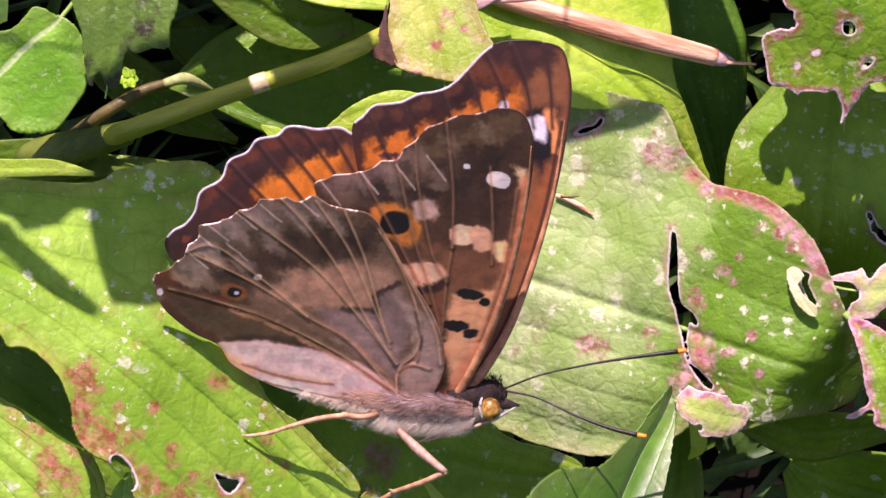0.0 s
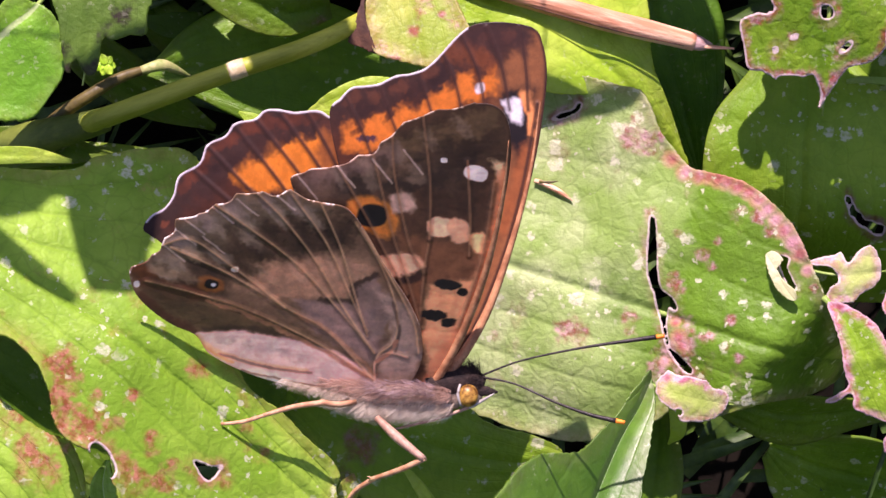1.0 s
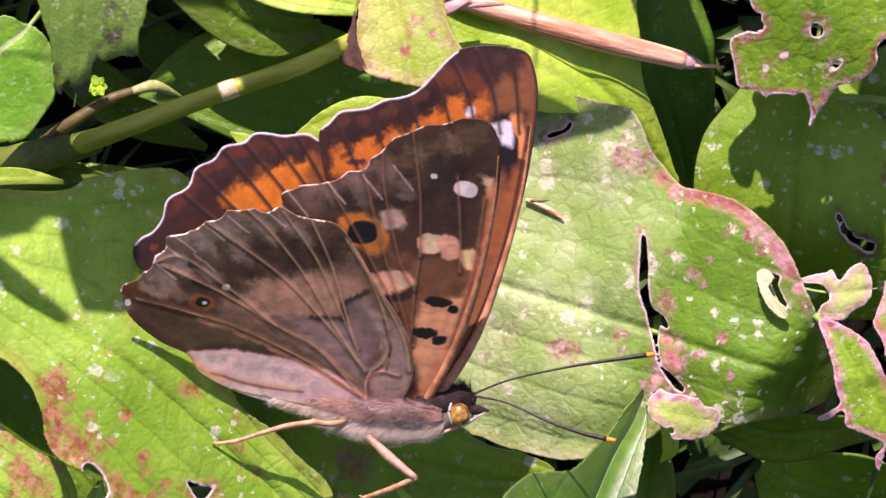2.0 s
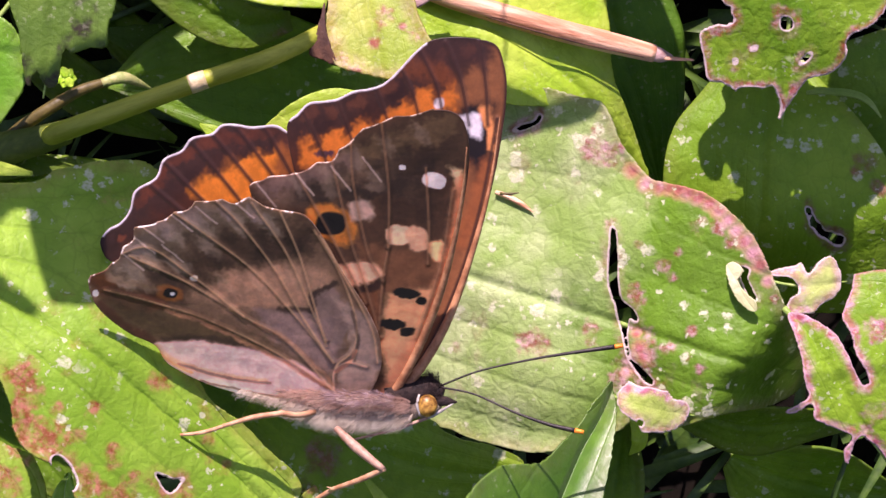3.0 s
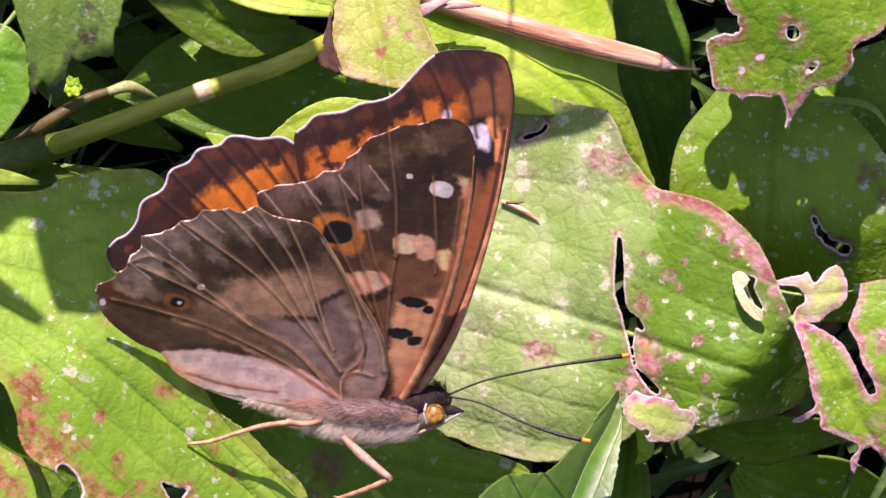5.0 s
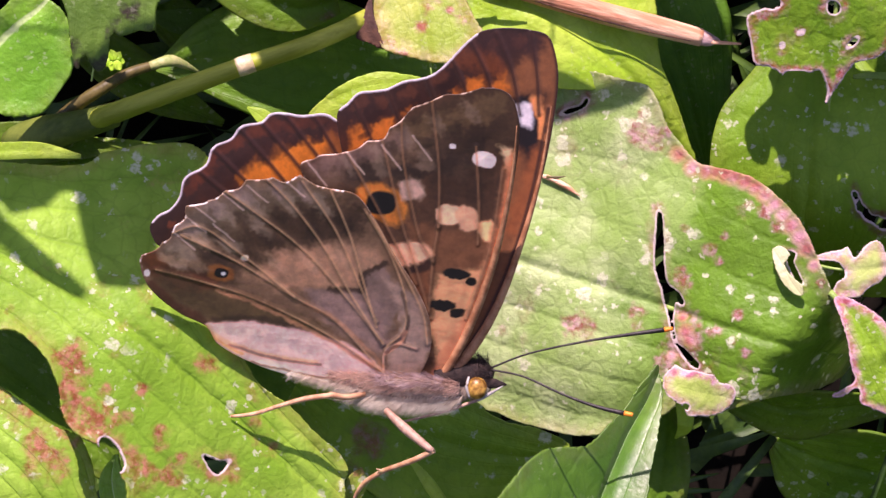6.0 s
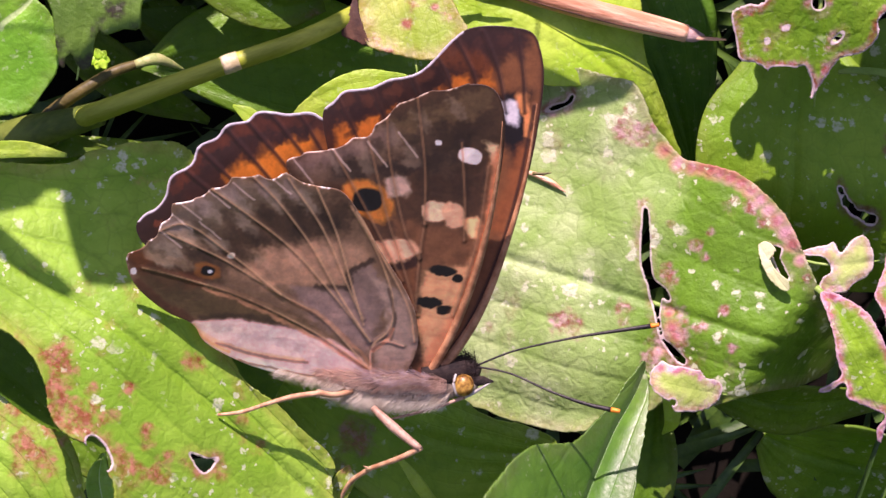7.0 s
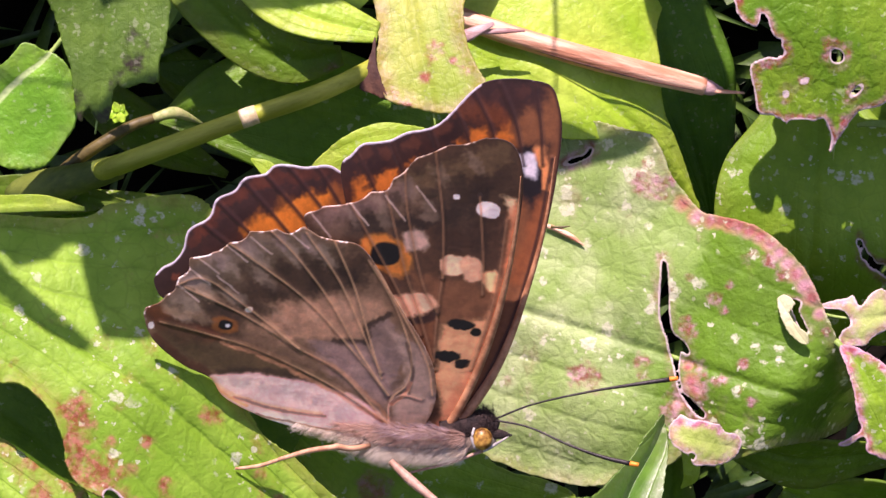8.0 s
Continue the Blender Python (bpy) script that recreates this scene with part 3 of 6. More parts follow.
leaf("small curled cream leaf patch at a hole", [(32.33, -1.77, -18.0), (33.18, -3.26, -17.6), (34.06, -4.98, -17.4), (35.19, -6.58, -17.2)], [0.9, 1.1, 1.1, 0.9], [0.9, 1.1, 1.1, 0.9], M_CREAM, face=(-0.28, 0.0, 1), cup=0.15, veins=1, wave=0.3, group="bank leaves", rib=0, res=2.0,
     trim=[(32.33, -2.08), (33.02, -1.66), (33.98, -2.20), (33.66, -2.89), (33.39, -3.37), (33.75, -4.12), (34.44, -4.87), (35.18, -5.68), (34.91, -6.42), (34.11, -5.99), (33.21, -4.97), (32.53, -3.37)])
# bright leaf under the straw
leaf("bright yellow-green leaf lying under a dry straw", [(-7.88, 29.04, -26.2), (2.51, 24.57, -25.6), (12.31, 20.21, -25.6), (19.56, 14.89, -27.5), (27.0, 5.0, -32.5)],
     [4.0, 13.0, 14.0, 8.5, 3.0], [3.0, 9.0, 8.5, 5.5, 2.0], M_YELLOW, face=(-0.1, 0.25, 1), face_end=(0.15, 0.15, 1), cup=-0.05, veins=4, wave=0.8, group="bank leaves", res=1.2,
     trim=[(-1.32, 30.76), (1.97, 21.99), (5.26, 17.05), (11.84, 13.76), (19.52, 13.22), (23.04, 9.91), (24.59, 7.81), (26.25, 6.59), (25.42, 9.47), (24.03, 13.07), (22.56, 16.56), (22.34, 20.96), (22.12, 24.26), (21.79, 30.86)])
leaf("deep green leaf hanging in shade beside the bank", [(18.76, 33.55, -32.5), (22.67, 23.50, -32.5), (25.66, 14.69, -35), (27.97, 5.75, -38.8)],
     [3.36, 6.45, 5.32, 0.56], [3.36, 6.17, 5.89, 0.56], M_PLAIN, face=(0.2, -0.1, 1), cup=-0.1, veins=4, wave=0.8, group="bank leaves")
# ragged leaf with holes
leaf("ragged green leaf with shot holes and brown torn edges", [(38.22, 33.66, -10.0), (38.10, 27.45, -10.3), (37.81, 22.30, -10.8), (37.42, 16.65, -12.2), (37.35, 9.93, -14.5)],
     [8.0, 11.0, 11.5, 11.0, 10.5, 9.5, 6.0], [8.0, 11.0, 11.5, 11.0, 10.5, 9.5, 6.0], M_RAGGED, face=(0, 0.25, 1), cup=-0.06, veins=3, wave=0.7, res=1.5, group="bank leaves", eaten=True,
     trim=[(31.53, 33.90), (30.56, 29.72), (28.23, 27.23), (27.91, 25.87), (28.31, 24.10), (29.35, 23.20), (30.14, 23.20), (30.46, 24.29), (30.93, 23.87), (31.54, 22.14), (32.27, 21.88), (32.32, 21.09), (32.63, 20.62), (32.00, 20.26), (31.11, 20.21), (30.21, 19.96), (29.43, 19.39), (29.57, 18.24), (29.93, 16.67), (30.33, 15.10), (31.48, 14.94), (32.52, 14.46), (32.89, 14.14), (33.31, 14.56), (34.62, 14.55), (35.40, 14.44), (36.19, 14.64), (36.60, 14.12), (36.96, 13.23), (37.12, 12.55), (37.00, 11.45), (37.43, 12.23), (38.01, 13.22), (38.54, 14.00), (39.12, 14.83), (39.86, 15.45), (40.91, 15.55), (41.96, 16.07), (42.76, 16.85), (43.03, 17.63), (42.93, 18.67), (43.56, 19.30), (45.14, 19.97), (46.20, 21.01), (47.05, 22.62), (48.34, 26.48), (48.40, 33.80)],
     holes=[[(36.87, 20.80), (37.39, 20.96), (37.91, 20.48), (37.91, 19.96), (37.38, 19.70), (36.86, 20.07)],
            [(34.18, 17.90), (34.39, 18.16), (34.75, 18.26), (34.54, 17.89)],
            [(38.67, 16.66), (39.04, 17.24), (39.67, 17.70), (39.67, 17.28), (39.14, 16.82)],
            [(32.60, 16.97), (32.91, 17.02), (32.91, 16.70), (32.65, 16.65)]],
     stains=[(36.77, 21.22, 0.8), (38.07, 20.80, 0.7), (36.76, 20.28, 0.7), (39.09, 17.24, 0.7), (34.39, 18.05, 0.5), (32.05, 20.31, 0.8), (31.00, 19.90, 0.7), (29.95, 19.28, 0.6), (37.22, 12.96, 0.7), (32.79, 14.67, 0.5), (42.77, 18.15, 0.5), (31.64, 21.88, 0.6)])
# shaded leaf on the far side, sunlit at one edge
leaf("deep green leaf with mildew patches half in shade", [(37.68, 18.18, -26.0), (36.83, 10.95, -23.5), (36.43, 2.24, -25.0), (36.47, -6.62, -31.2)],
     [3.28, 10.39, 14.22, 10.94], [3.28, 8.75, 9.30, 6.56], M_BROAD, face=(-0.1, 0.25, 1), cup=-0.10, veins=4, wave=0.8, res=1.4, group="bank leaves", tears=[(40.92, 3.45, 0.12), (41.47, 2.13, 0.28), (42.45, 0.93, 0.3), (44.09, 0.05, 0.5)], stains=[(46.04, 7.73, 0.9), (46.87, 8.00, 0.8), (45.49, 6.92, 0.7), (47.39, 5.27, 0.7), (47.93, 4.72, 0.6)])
leaf("deep green leaf curling behind others", [(56.16, 21.27, -32.5), (50.37, 14.51, -31.2), (45.55, 10.10, -32.5), (40.29, 6.25, -35)], [2.23, 6.70, 7.82, 1.12], [2.23, 7.26, 6.70, 1.12], M_DARK, veins=4, group="bank leaves")
leaf("pale rolled edge of a shaded leaf", [(40.67, 14.53, -22.5), (42.34, 14.60, -22.0), (45.06, 14.36, -22.0), (46.68, 13.59, -22.0), (47.94, 12.04, -22.5)], [0.15, 0.35, 0.35, 0.1], [0.15, 0.35, 0.35, 0.1], M_PALEEDGE, face=(0, 0.5, 1), cup=0.2, veins=1, wave=0.2, group="bank leaves", rib=0)
# eaten leaf fragments
leaf("eaten leaf lobe with a pink margin", [(35.82, -3.28, -18.5), (38.10, -3.83, -17.5), (40.50, -3.95, -17.5), (43.90, -3.62, -18.8)], [2.0, 3.6, 3.8, 2.4], [2.0, 3.6, 3.8, 2.4], M_FLAP, cup=-0.1, veins=2, wave=0.6, group="bank leaves", rib=0.15, eaten=True, res=1.8,
     trim=[(36.24, -2.80), (37.42, -2.33), (38.70, -2.07), (39.45, -1.81), (39.98, -2.78), (41.05, -1.77), (42.13, -1.14), (42.87, -1.73), (43.23, -3.33), (43.06, -4.40), (42.31, -5.19), (41.23, -5.77), (40.59, -6.56), (39.47, -6.55), (38.39, -6.86), (38.03, -6.12), (38.35, -5.21), (39.16, -4.42), (38.69, -3.51), (38.11, -3.08), (37.09, -3.07)])
leaf("eaten green leaf with a gnawed notch and scalloped pink edge", [(37.75, -5.94, -17.0), (39.92, -8.58, -15.5), (42.21, -12.28, -15.0), (44.89, -17.09, -15.5), (48.81, -23.07, -17.0)],
     [4.0, 11.0, 16.0, 18.0, 16.0], [3.5, 5.5, 7.0, 9.0, 10.0], M_EATEN, face=(-0.05, 0.2, 1), cup=-0.1, veins=3, wave=0.8, group="bank leaves", rib=0.5, eaten=True, res=1.6,
     trim=[(38.04, -6.67), (39.00, -6.52), (40.16, -7.01), (41.33, -7.65), (42.33, -8.51), (43.27, -10.11), (43.95, -11.70), (44.47, -12.87), (44.95, -13.30), (45.38, -12.99), (45.22, -12.24), (44.70, -11.18), (44.02, -9.90), (43.82, -8.52), (43.30, -7.62), (42.98, -6.87), (43.36, -5.71), (44.02, -3.96), (44.29, -2.53), (45.32, -1.16), (46.70, -0.64), (48.84, -0.34), (53.63, -0.22), (53.44, -23.03), (49.18, -22.99), (47.07, -20.06), (45.44, -18.45), (44.70, -18.02), (44.16, -18.49), (43.83, -19.50), (43.45, -20.87), (43.09, -19.49), (43.85, -18.12), (42.31, -17.36), (40.99, -16.82), (40.19, -16.28), (40.20, -15.22), (39.67, -15.00), (38.60, -15.74), (37.49, -15.73), (38.82, -14.94), (39.68, -14.21), (39.37, -12.83), (39.17, -11.24), (38.66, -9.01)],
     stains=[(43.72, -8.10, 0.8), (46.11, -8.12, 1.2), (46.91, -7.86, 0.9), (45.78, -15.80, 0.9), (46.58, -15.54, 0.8), (45.10, -1.74, 0.6), (39.42, -13.62, 0.7), (40.20, -15.49, 0.7), (43.64, -17.90, 0.9), (44.97, -17.39, 0.6)])
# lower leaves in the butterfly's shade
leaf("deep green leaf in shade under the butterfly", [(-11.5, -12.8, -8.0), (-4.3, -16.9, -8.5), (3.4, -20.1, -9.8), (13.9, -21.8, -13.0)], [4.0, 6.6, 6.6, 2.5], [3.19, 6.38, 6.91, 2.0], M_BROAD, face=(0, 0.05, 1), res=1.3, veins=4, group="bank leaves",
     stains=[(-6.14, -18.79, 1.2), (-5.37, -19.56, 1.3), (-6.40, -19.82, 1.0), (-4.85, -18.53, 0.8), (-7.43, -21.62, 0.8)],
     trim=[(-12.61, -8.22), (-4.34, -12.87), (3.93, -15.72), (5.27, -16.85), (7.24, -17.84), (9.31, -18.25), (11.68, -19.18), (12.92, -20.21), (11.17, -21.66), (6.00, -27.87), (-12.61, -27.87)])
leaf("deep green mildewed leaf low in the bank", [(-11.7, -18.7, -12.0), (-5.4, -23.0, -13.0), (1.9, -27.3, -14.5), (9.3, -32.7, -16.0)], [3.24, 7.02, 8.11, 1.62], [3.24, 7.02, 6.48, 1.62], M_DARK, veins=4, group="bank leaves")
leaf("glossy green leaf with a pale shining midrib and pointed tip", [(13.90, -33.38, -6.0), (15.07, -26.36, -7.8), (17.92, -19.63, -10.3), (20.18, -15.81, -12.0), (21.58, -12.90, -13.4)],
     [10.0, 15.08, 9.0, 3.6, 0.8], [6.0, 5.0, 4.0, 2.6, 0.8], M_GLOSSY, quilt=0.03, face=(0.42, 0.4, 1), cup=-0.08, fold=0.68, veins=3, wave=0.5, group="bank leaves", rib=0.7, res=2.4,
     trim=[(21.09, -12.67), (20.06, -13.70), (18.82, -15.04), (17.37, -17.01), (15.56, -18.56), (14.27, -19.80), (12.72, -20.32), (9.10, -20.63), (7.44, -21.46), (5.74, -22.80), (1.86, -26.83), (-0.21, -32.00), (16.85, -32.00), (18.92, -25.28), (19.44, -22.80), (20.06, -20.63), (20.78, -18.04), (21.25, -15.56), (21.35, -13.60)])
leaf("mid green leaf low behind the pink flap", [(25.15, -13.74, -28.8), (30.79, -16.45, -30), (37.58, -17.85, -31.2), (46.87, -17.32, -33.8)], [1.66, 3.05, 3.32, 0.78], [1.66, 2.44, 3.99, 1.33], M_GREEN, face=(0, -0.8, 0.8), veins=3, group="bank leaves")
leaf("dark mildewed leaf in deep shade", [(35.22, -21.67, -40), (39.37, -23.47, -41.2), (44.71, -25.01, -42.5), (52.41, -25.98, -43.8)], [1.72, 5.45, 6.43, 1.49], [1.72, 6.31, 7.46, 1.49], M_DARK, face=(0, -0.8, 0.8), veins=4, group="bank leaves")
leaf("small bright leaf tip", [(23.56, -13.40, -21.2), (24.10, -16.09, -21.2), (24.32, -18.78, -21.2), (23.45, -20.21, -22.5)], [0.54, 0.75, 0.75, 0.11], [0.54, 0.75, 0.75, 0.11], M_YELLOW, veins=1, group="bank leaves", rib=0)
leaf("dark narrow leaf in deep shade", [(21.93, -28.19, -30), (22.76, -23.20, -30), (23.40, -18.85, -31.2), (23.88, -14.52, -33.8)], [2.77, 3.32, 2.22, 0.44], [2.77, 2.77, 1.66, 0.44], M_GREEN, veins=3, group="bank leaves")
leaf("small brown-tipped leaf point in shade", [(-7.34, -24.93, -5.5), (-6.82, -23.38, -5.2), (-6.46, -22.34, -5.0), (-6.21, -21.43, -5.0)], [0.5, 0.9, 0.8, 0.05], [0.5, 0.9, 0.8, 0.05], M_LIT, veins=1, group="bank leaves", rib=0, stains=[(-6.51, -21.93, 0.6)])
leaf("narrow bright leaf blade low in the bank", [(2.36, -26.60, -7.0), (0.31, -23.74, -6.5), (-0.97, -21.93, -6.2), (-1.99, -20.63, -6.0)], [0.3, 0.45, 0.4, 0.05], [0.3, 0.45, 0.4, 0.05], M_YELLOW, veins=1, group="bank leaves", rib=0)
# the large sunlit leaf that carries a foot
leaf("large sunlit leaf with red blotches, mildew and a torn edge", [(-46.22, 2.01, 5.8), (-35.23, -2.90, 4.8), (-24.03, -10.10, 4.2), (-13.19, -20.21, -0.8), (-1.94, -30.72, -6.2)],
     [5.23, 7.47, 9.56, 12.44, 16.92, 19.91, 16.43, 10.0, 7.0, 6.0, 5.0, 3.0, 1.0], [5.0, 8.0, 10.0, 13.0, 15.0, 13.0, 4.0], M_LIT, face=(-0.05, 0.5, 1), cup=-0.10, veins=4, wave=0.7, group="bank leaves", quilt=0.13, lip=0.5,
     trim=[(-44.79, 6.09), (-35.87, 6.14), (-30.67, 6.29), (-28.09, 7.79), (-24.32, 8.24), (-19.80, 7.49), (-17.57, 1.04), (-17.57, -5.91), (-15.50, -12.79), (-12.54, -15.50), (-10.22, -18.13), (-8.21, -19.88), (-7.36, -21.09), (-7.61, -22.49), (-9.22, -27.00), (-24.24, -27.00), (-26.16, -21.81), (-27.00, -20.23), (-28.48, -18.35), (-29.71, -17.66), (-30.94, -16.43), (-31.63, -14.95), (-31.83, -13.63), (-32.37, -12.25), (-32.96, -10.97), (-33.89, -9.94), (-34.88, -9.00), (-36.10, -8.41), (-37.48, -8.31), (-38.56, -7.03), (-44.47, -3.89)],
     holes=[[(-28.40, -17.94), (-27.86, -17.70), (-27.28, -18.14), (-26.79, -18.82), (-26.30, -20.09), (-26.59, -20.78), (-27.28, -19.99), (-27.96, -19.31)], [(-20.02, -19.67), (-19.22, -19.97), (-18.48, -20.27), (-17.69, -20.22), (-17.99, -20.76), (-18.78, -21.40), (-19.32, -21.06)]],
     stains=[(-31.24, -10.79, 1.3), (-30.50, -12.27, 1.3), (-31.24, -13.50, 1.0), (-29.76, -16.21, 1.6), (-28.78, -17.20, 1.3), (-30.75, -15.23, 1.2), (-28.04, -13.75, 0.6), (-27.79, -14.98, 0.7), (-26.56, -16.21, 0.8), (-19.42, -11.78, 0.9), (-15.47, -16.95, 0.6), (-23.36, -17.69, 0.8), (-21.63, -19.91, 0.6), (-25.82, -20.16, 1.2), (-24.59, -21.39, 1.3), (-22.37, -21.24, 1.1), (-23.36, -18.43, 0.7), (-17.44, -21.63, 0.8), (-36.42, -6.85, 0.5), (-34.20, -9.81, 0.8), (-14.00, -19.17, 0.4), (-24.84, -13.75, 0.6)], res=1.5)
# darker blade added for the large leaf's shadowed half, now mostly hidden below it
leaf("added dark leaf under the large leaf, standing in for its shade", [(-49.41, 4.29, -16.2), (-37.09, 2.16, -15), (-25.50, 1.37, -15), (-11.85, 0.58, -16.2)], [4.70, 7.05, 7.05, 3.13], [4.70, 6.27, 7.31, 3.13], M_DARK, face=(0, 0.2, 1), cup=-0.06, veins=4, group="bank leaves")
leaf("narrow sunlit leaf edge above the shaded leaf", [(-42.81, 6.99, 2.5), (-37.94, 7.10, 1.9), (-34.05, 7.07, 1.2), (-30.78, 6.64, 0.6)], [0.73, 0.78, 0.73, 0.16], [0.73, 0.78, 0.62, 0.21], M_YELLOW, veins=1, group="bank leaves", rib=0)
leaf("green leaf edge beneath the stem node", [(-47.63, 7.43, -15), (-40.25, 8.22, -15), (-34.99, 8.48, -15), (-28.78, 7.46, -16.2)], [2.11, 2.00, 1.58, 0.21], [2.11, 2.11, 2.11, 0.21], M_GREEN, veins=2, group="bank leaves", rib=0.2)
leaf("sunlit leaf with reddish blotches low on the bank", [(-46.78, -12.34, 2.5), (-40.76, -16.77, 3), (-35.32, -21.71, 3), (-31.56, -28.33, 1.2)], [3.5, 5.5, 6.5, 4.0], [1.98, 4.96, 5.95, 3.0], M_LIT, face=(-0.1, 0.3, 1), cup=-0.12, veins=4, group="bank leaves", res=1.4,
     trim=[(-44.71, -9.84), (-40.75, -11.82), (-38.78, -13.01), (-36.80, -14.29), (-34.82, -15.88), (-32.84, -17.16), (-31.11, -17.80), (-30.27, -18.99), (-29.67, -20.72), (-29.53, -22.70), (-29.38, -27.65), (-44.71, -27.65)],
     stains=[(-37.29, -14.29, 1.2), (-35.31, -15.53, 1.0), (-34.32, -19.24, 1.4), (-33.33, -20.23, 1.3), (-34.57, -18.25, 0.9), (-32.35, -17.26, 0.9), (-30.86, -18.50, 0.8), (-32.84, -21.22, 1.0), (-34.82, -20.72, 0.8)])
leaf("torn white leaf skin curled at a margin", [(-27.92, -17.52, 4.9), (-27.33, -18.25, 4.8), (-26.89, -18.98, 4.6), (-26.52, -19.97, 4.2)], [0.10, 0.26, 0.22, 0.06], [0.10, 0.2, 0.2, 0.06], M_SKIN, face=(-0.05, 0.5, 1), cup=0.3, veins=1, wave=0.3, ragged=0.5, group="bank leaves", rib=0)
leaf("torn white leaf skin curled at a margin", [(-26.91, -16.65, 5.0), (-26.52, -17.53, 4.9), (-26.24, -18.91, 4.6)], [0.06, 0.18, 0.06], [0.06, 0.16, 0.06], M_SKIN, face=(-0.05, 0.5, 1), cup=0.3, veins=1, wave=0.3, ragged=0.5, group="bank leaves", rib=0)
leaf("small pale leaf low in a gap", [(-29.42, -29.95, -20), (-29.95, -26.20, -20), (-30.33, -23.52, -20), (-30.07, -21.20, -21.2)], [1.07, 1.29, 1.18, 0.11], [1.07, 1.29, 1.18, 0.11], M_PALE, veins=2, group="bank leaves", rib=0.2)
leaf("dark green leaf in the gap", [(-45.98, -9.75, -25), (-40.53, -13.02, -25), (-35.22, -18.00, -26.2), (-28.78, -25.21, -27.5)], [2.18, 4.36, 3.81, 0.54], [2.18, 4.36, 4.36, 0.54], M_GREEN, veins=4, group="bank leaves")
# upper corner
leaf("sunlit green leaf with a pale midrib", [(-32.32, 23.50, -5.5), (-34.81, 20.41, -5.0), (-37.61, 18.12, -5.0), (-43.10, 12.82, -6.0)], [2.5, 5.0, 7.5, 8.0], [2.5, 5.5, 8.0, 8.0], M_PALE, face=(0.1, 0.0, 1), cup=0.05, veins=2, wave=0.8, group="bank leaves", rib=0.3, res=1.3, lip=0.3,
     trim=[(-46.01, 18.37), (-39.90, 19.54), (-38.37, 20.10), (-36.74, 21.78), (-35.06, 21.17), (-34.20, 20.87), (-33.03, 19.90), (-32.42, 18.63), (-32.27, 16.74), (-31.91, 14.81), (-32.52, 13.79), (-33.28, 12.77), (-34.20, 11.55), (-35.06, 10.69), (-36.85, 10.43), (-38.88, 10.74), (-39.90, 11.91), (-42.95, 12.52), (-46.01, 12.77)])
leaf("wilting hanging leaf with brown spots and rotten tips", [(-28.62, 31.19, 3.2), (-28.52, 26.25, 3.2), (-28.59, 21.32, 3), (-29.10, 16.38, 2.8), (-29.68, 12.9, 2.5)], [4.5, 5.5, 6.0, 6.0, 5.0], [4.5, 6.0, 6.0, 6.0, 5.0], M_WILT, face=(0, 0.2, 1), cup=0.1, veins=4, wave=0.8, group="bank leaves", rib=0.2, res=1.4,
     trim=[(-33.24, 27.25), (-32.74, 22.80), (-32.05, 20.33), (-31.55, 18.74), (-31.36, 16.87), (-31.06, 14.59), (-30.66, 14.15), (-30.42, 15.78), (-30.02, 15.48), (-29.58, 14.59), (-28.83, 14.00), (-28.34, 14.29), (-27.99, 15.88), (-27.80, 17.56), (-27.65, 18.94), (-27.45, 17.46), (-27.10, 17.06), (-26.31, 17.21), (-25.32, 17.61), (-23.94, 17.56), (-23.84, 19.34), (-23.25, 20.72), (-22.95, 23.29), (-22.85, 27.25)],
     stains=[(-26.00, 21.40, 0.9), (-26.00, 20.56, 1.1), (-25.95, 19.72, 1.0), (-26.00, 19.03, 0.7), (-27.50, 18.35, 0.6), (-27.70, 17.11, 0.8), (-30.61, 15.13, 0.9), (-29.13, 14.39, 0.9), (-28.39, 14.89, 0.7), (-30.86, 16.37, 0.6), (-24.43, 17.61, 0.4)])
leaf("broad green leaf in shade behind the stem", [(-26.15, 15.72, -22.5), (-19.05, 16.73, -21.2), (-9.90, 16.19, -21.2), (1.95, 13.62, -23.8)], [0.43, 5.11, 6.46, 3.23], [0.43, 4.84, 7.53, 4.84], M_SHADE, face=(0, 0.2, 1), cup=-0.1, veins=4, group="bank leaves")
leaf("curved green leaf above the stem", [(-25.50, 31.14, -15), (-20.94, 26.29, -13.8), (-16.48, 22.09, -13.8), (-12.54, 20.52, -13.8), (-8.38, 21.34, -15)], [2.10, 2.62, 2.89, 2.20, 0.63], [2.10, 2.62, 2.52, 2.20, 1.15], M_GREEN, face=(0, -0.35, 1), cup=0.1, veins=3, quilt=0.03, stains=[(-9.34, 19.88, 0.6)], group="bank leaves")
leaf("yellow-green leaf drooping from above", [(-19.05, 30.94, -13.1), (-14.82, 26.67, -12.2), (-10.65, 24.32, -12.2), (-4.91, 23.04, -12.5)], [2.06, 3.61, 3.09, 1.03], [1.55, 2.32, 2.06, 1.03], M_YELLOW, face=(0, 0.3, 1), cup=-0.1, veins=3, group="bank leaves")
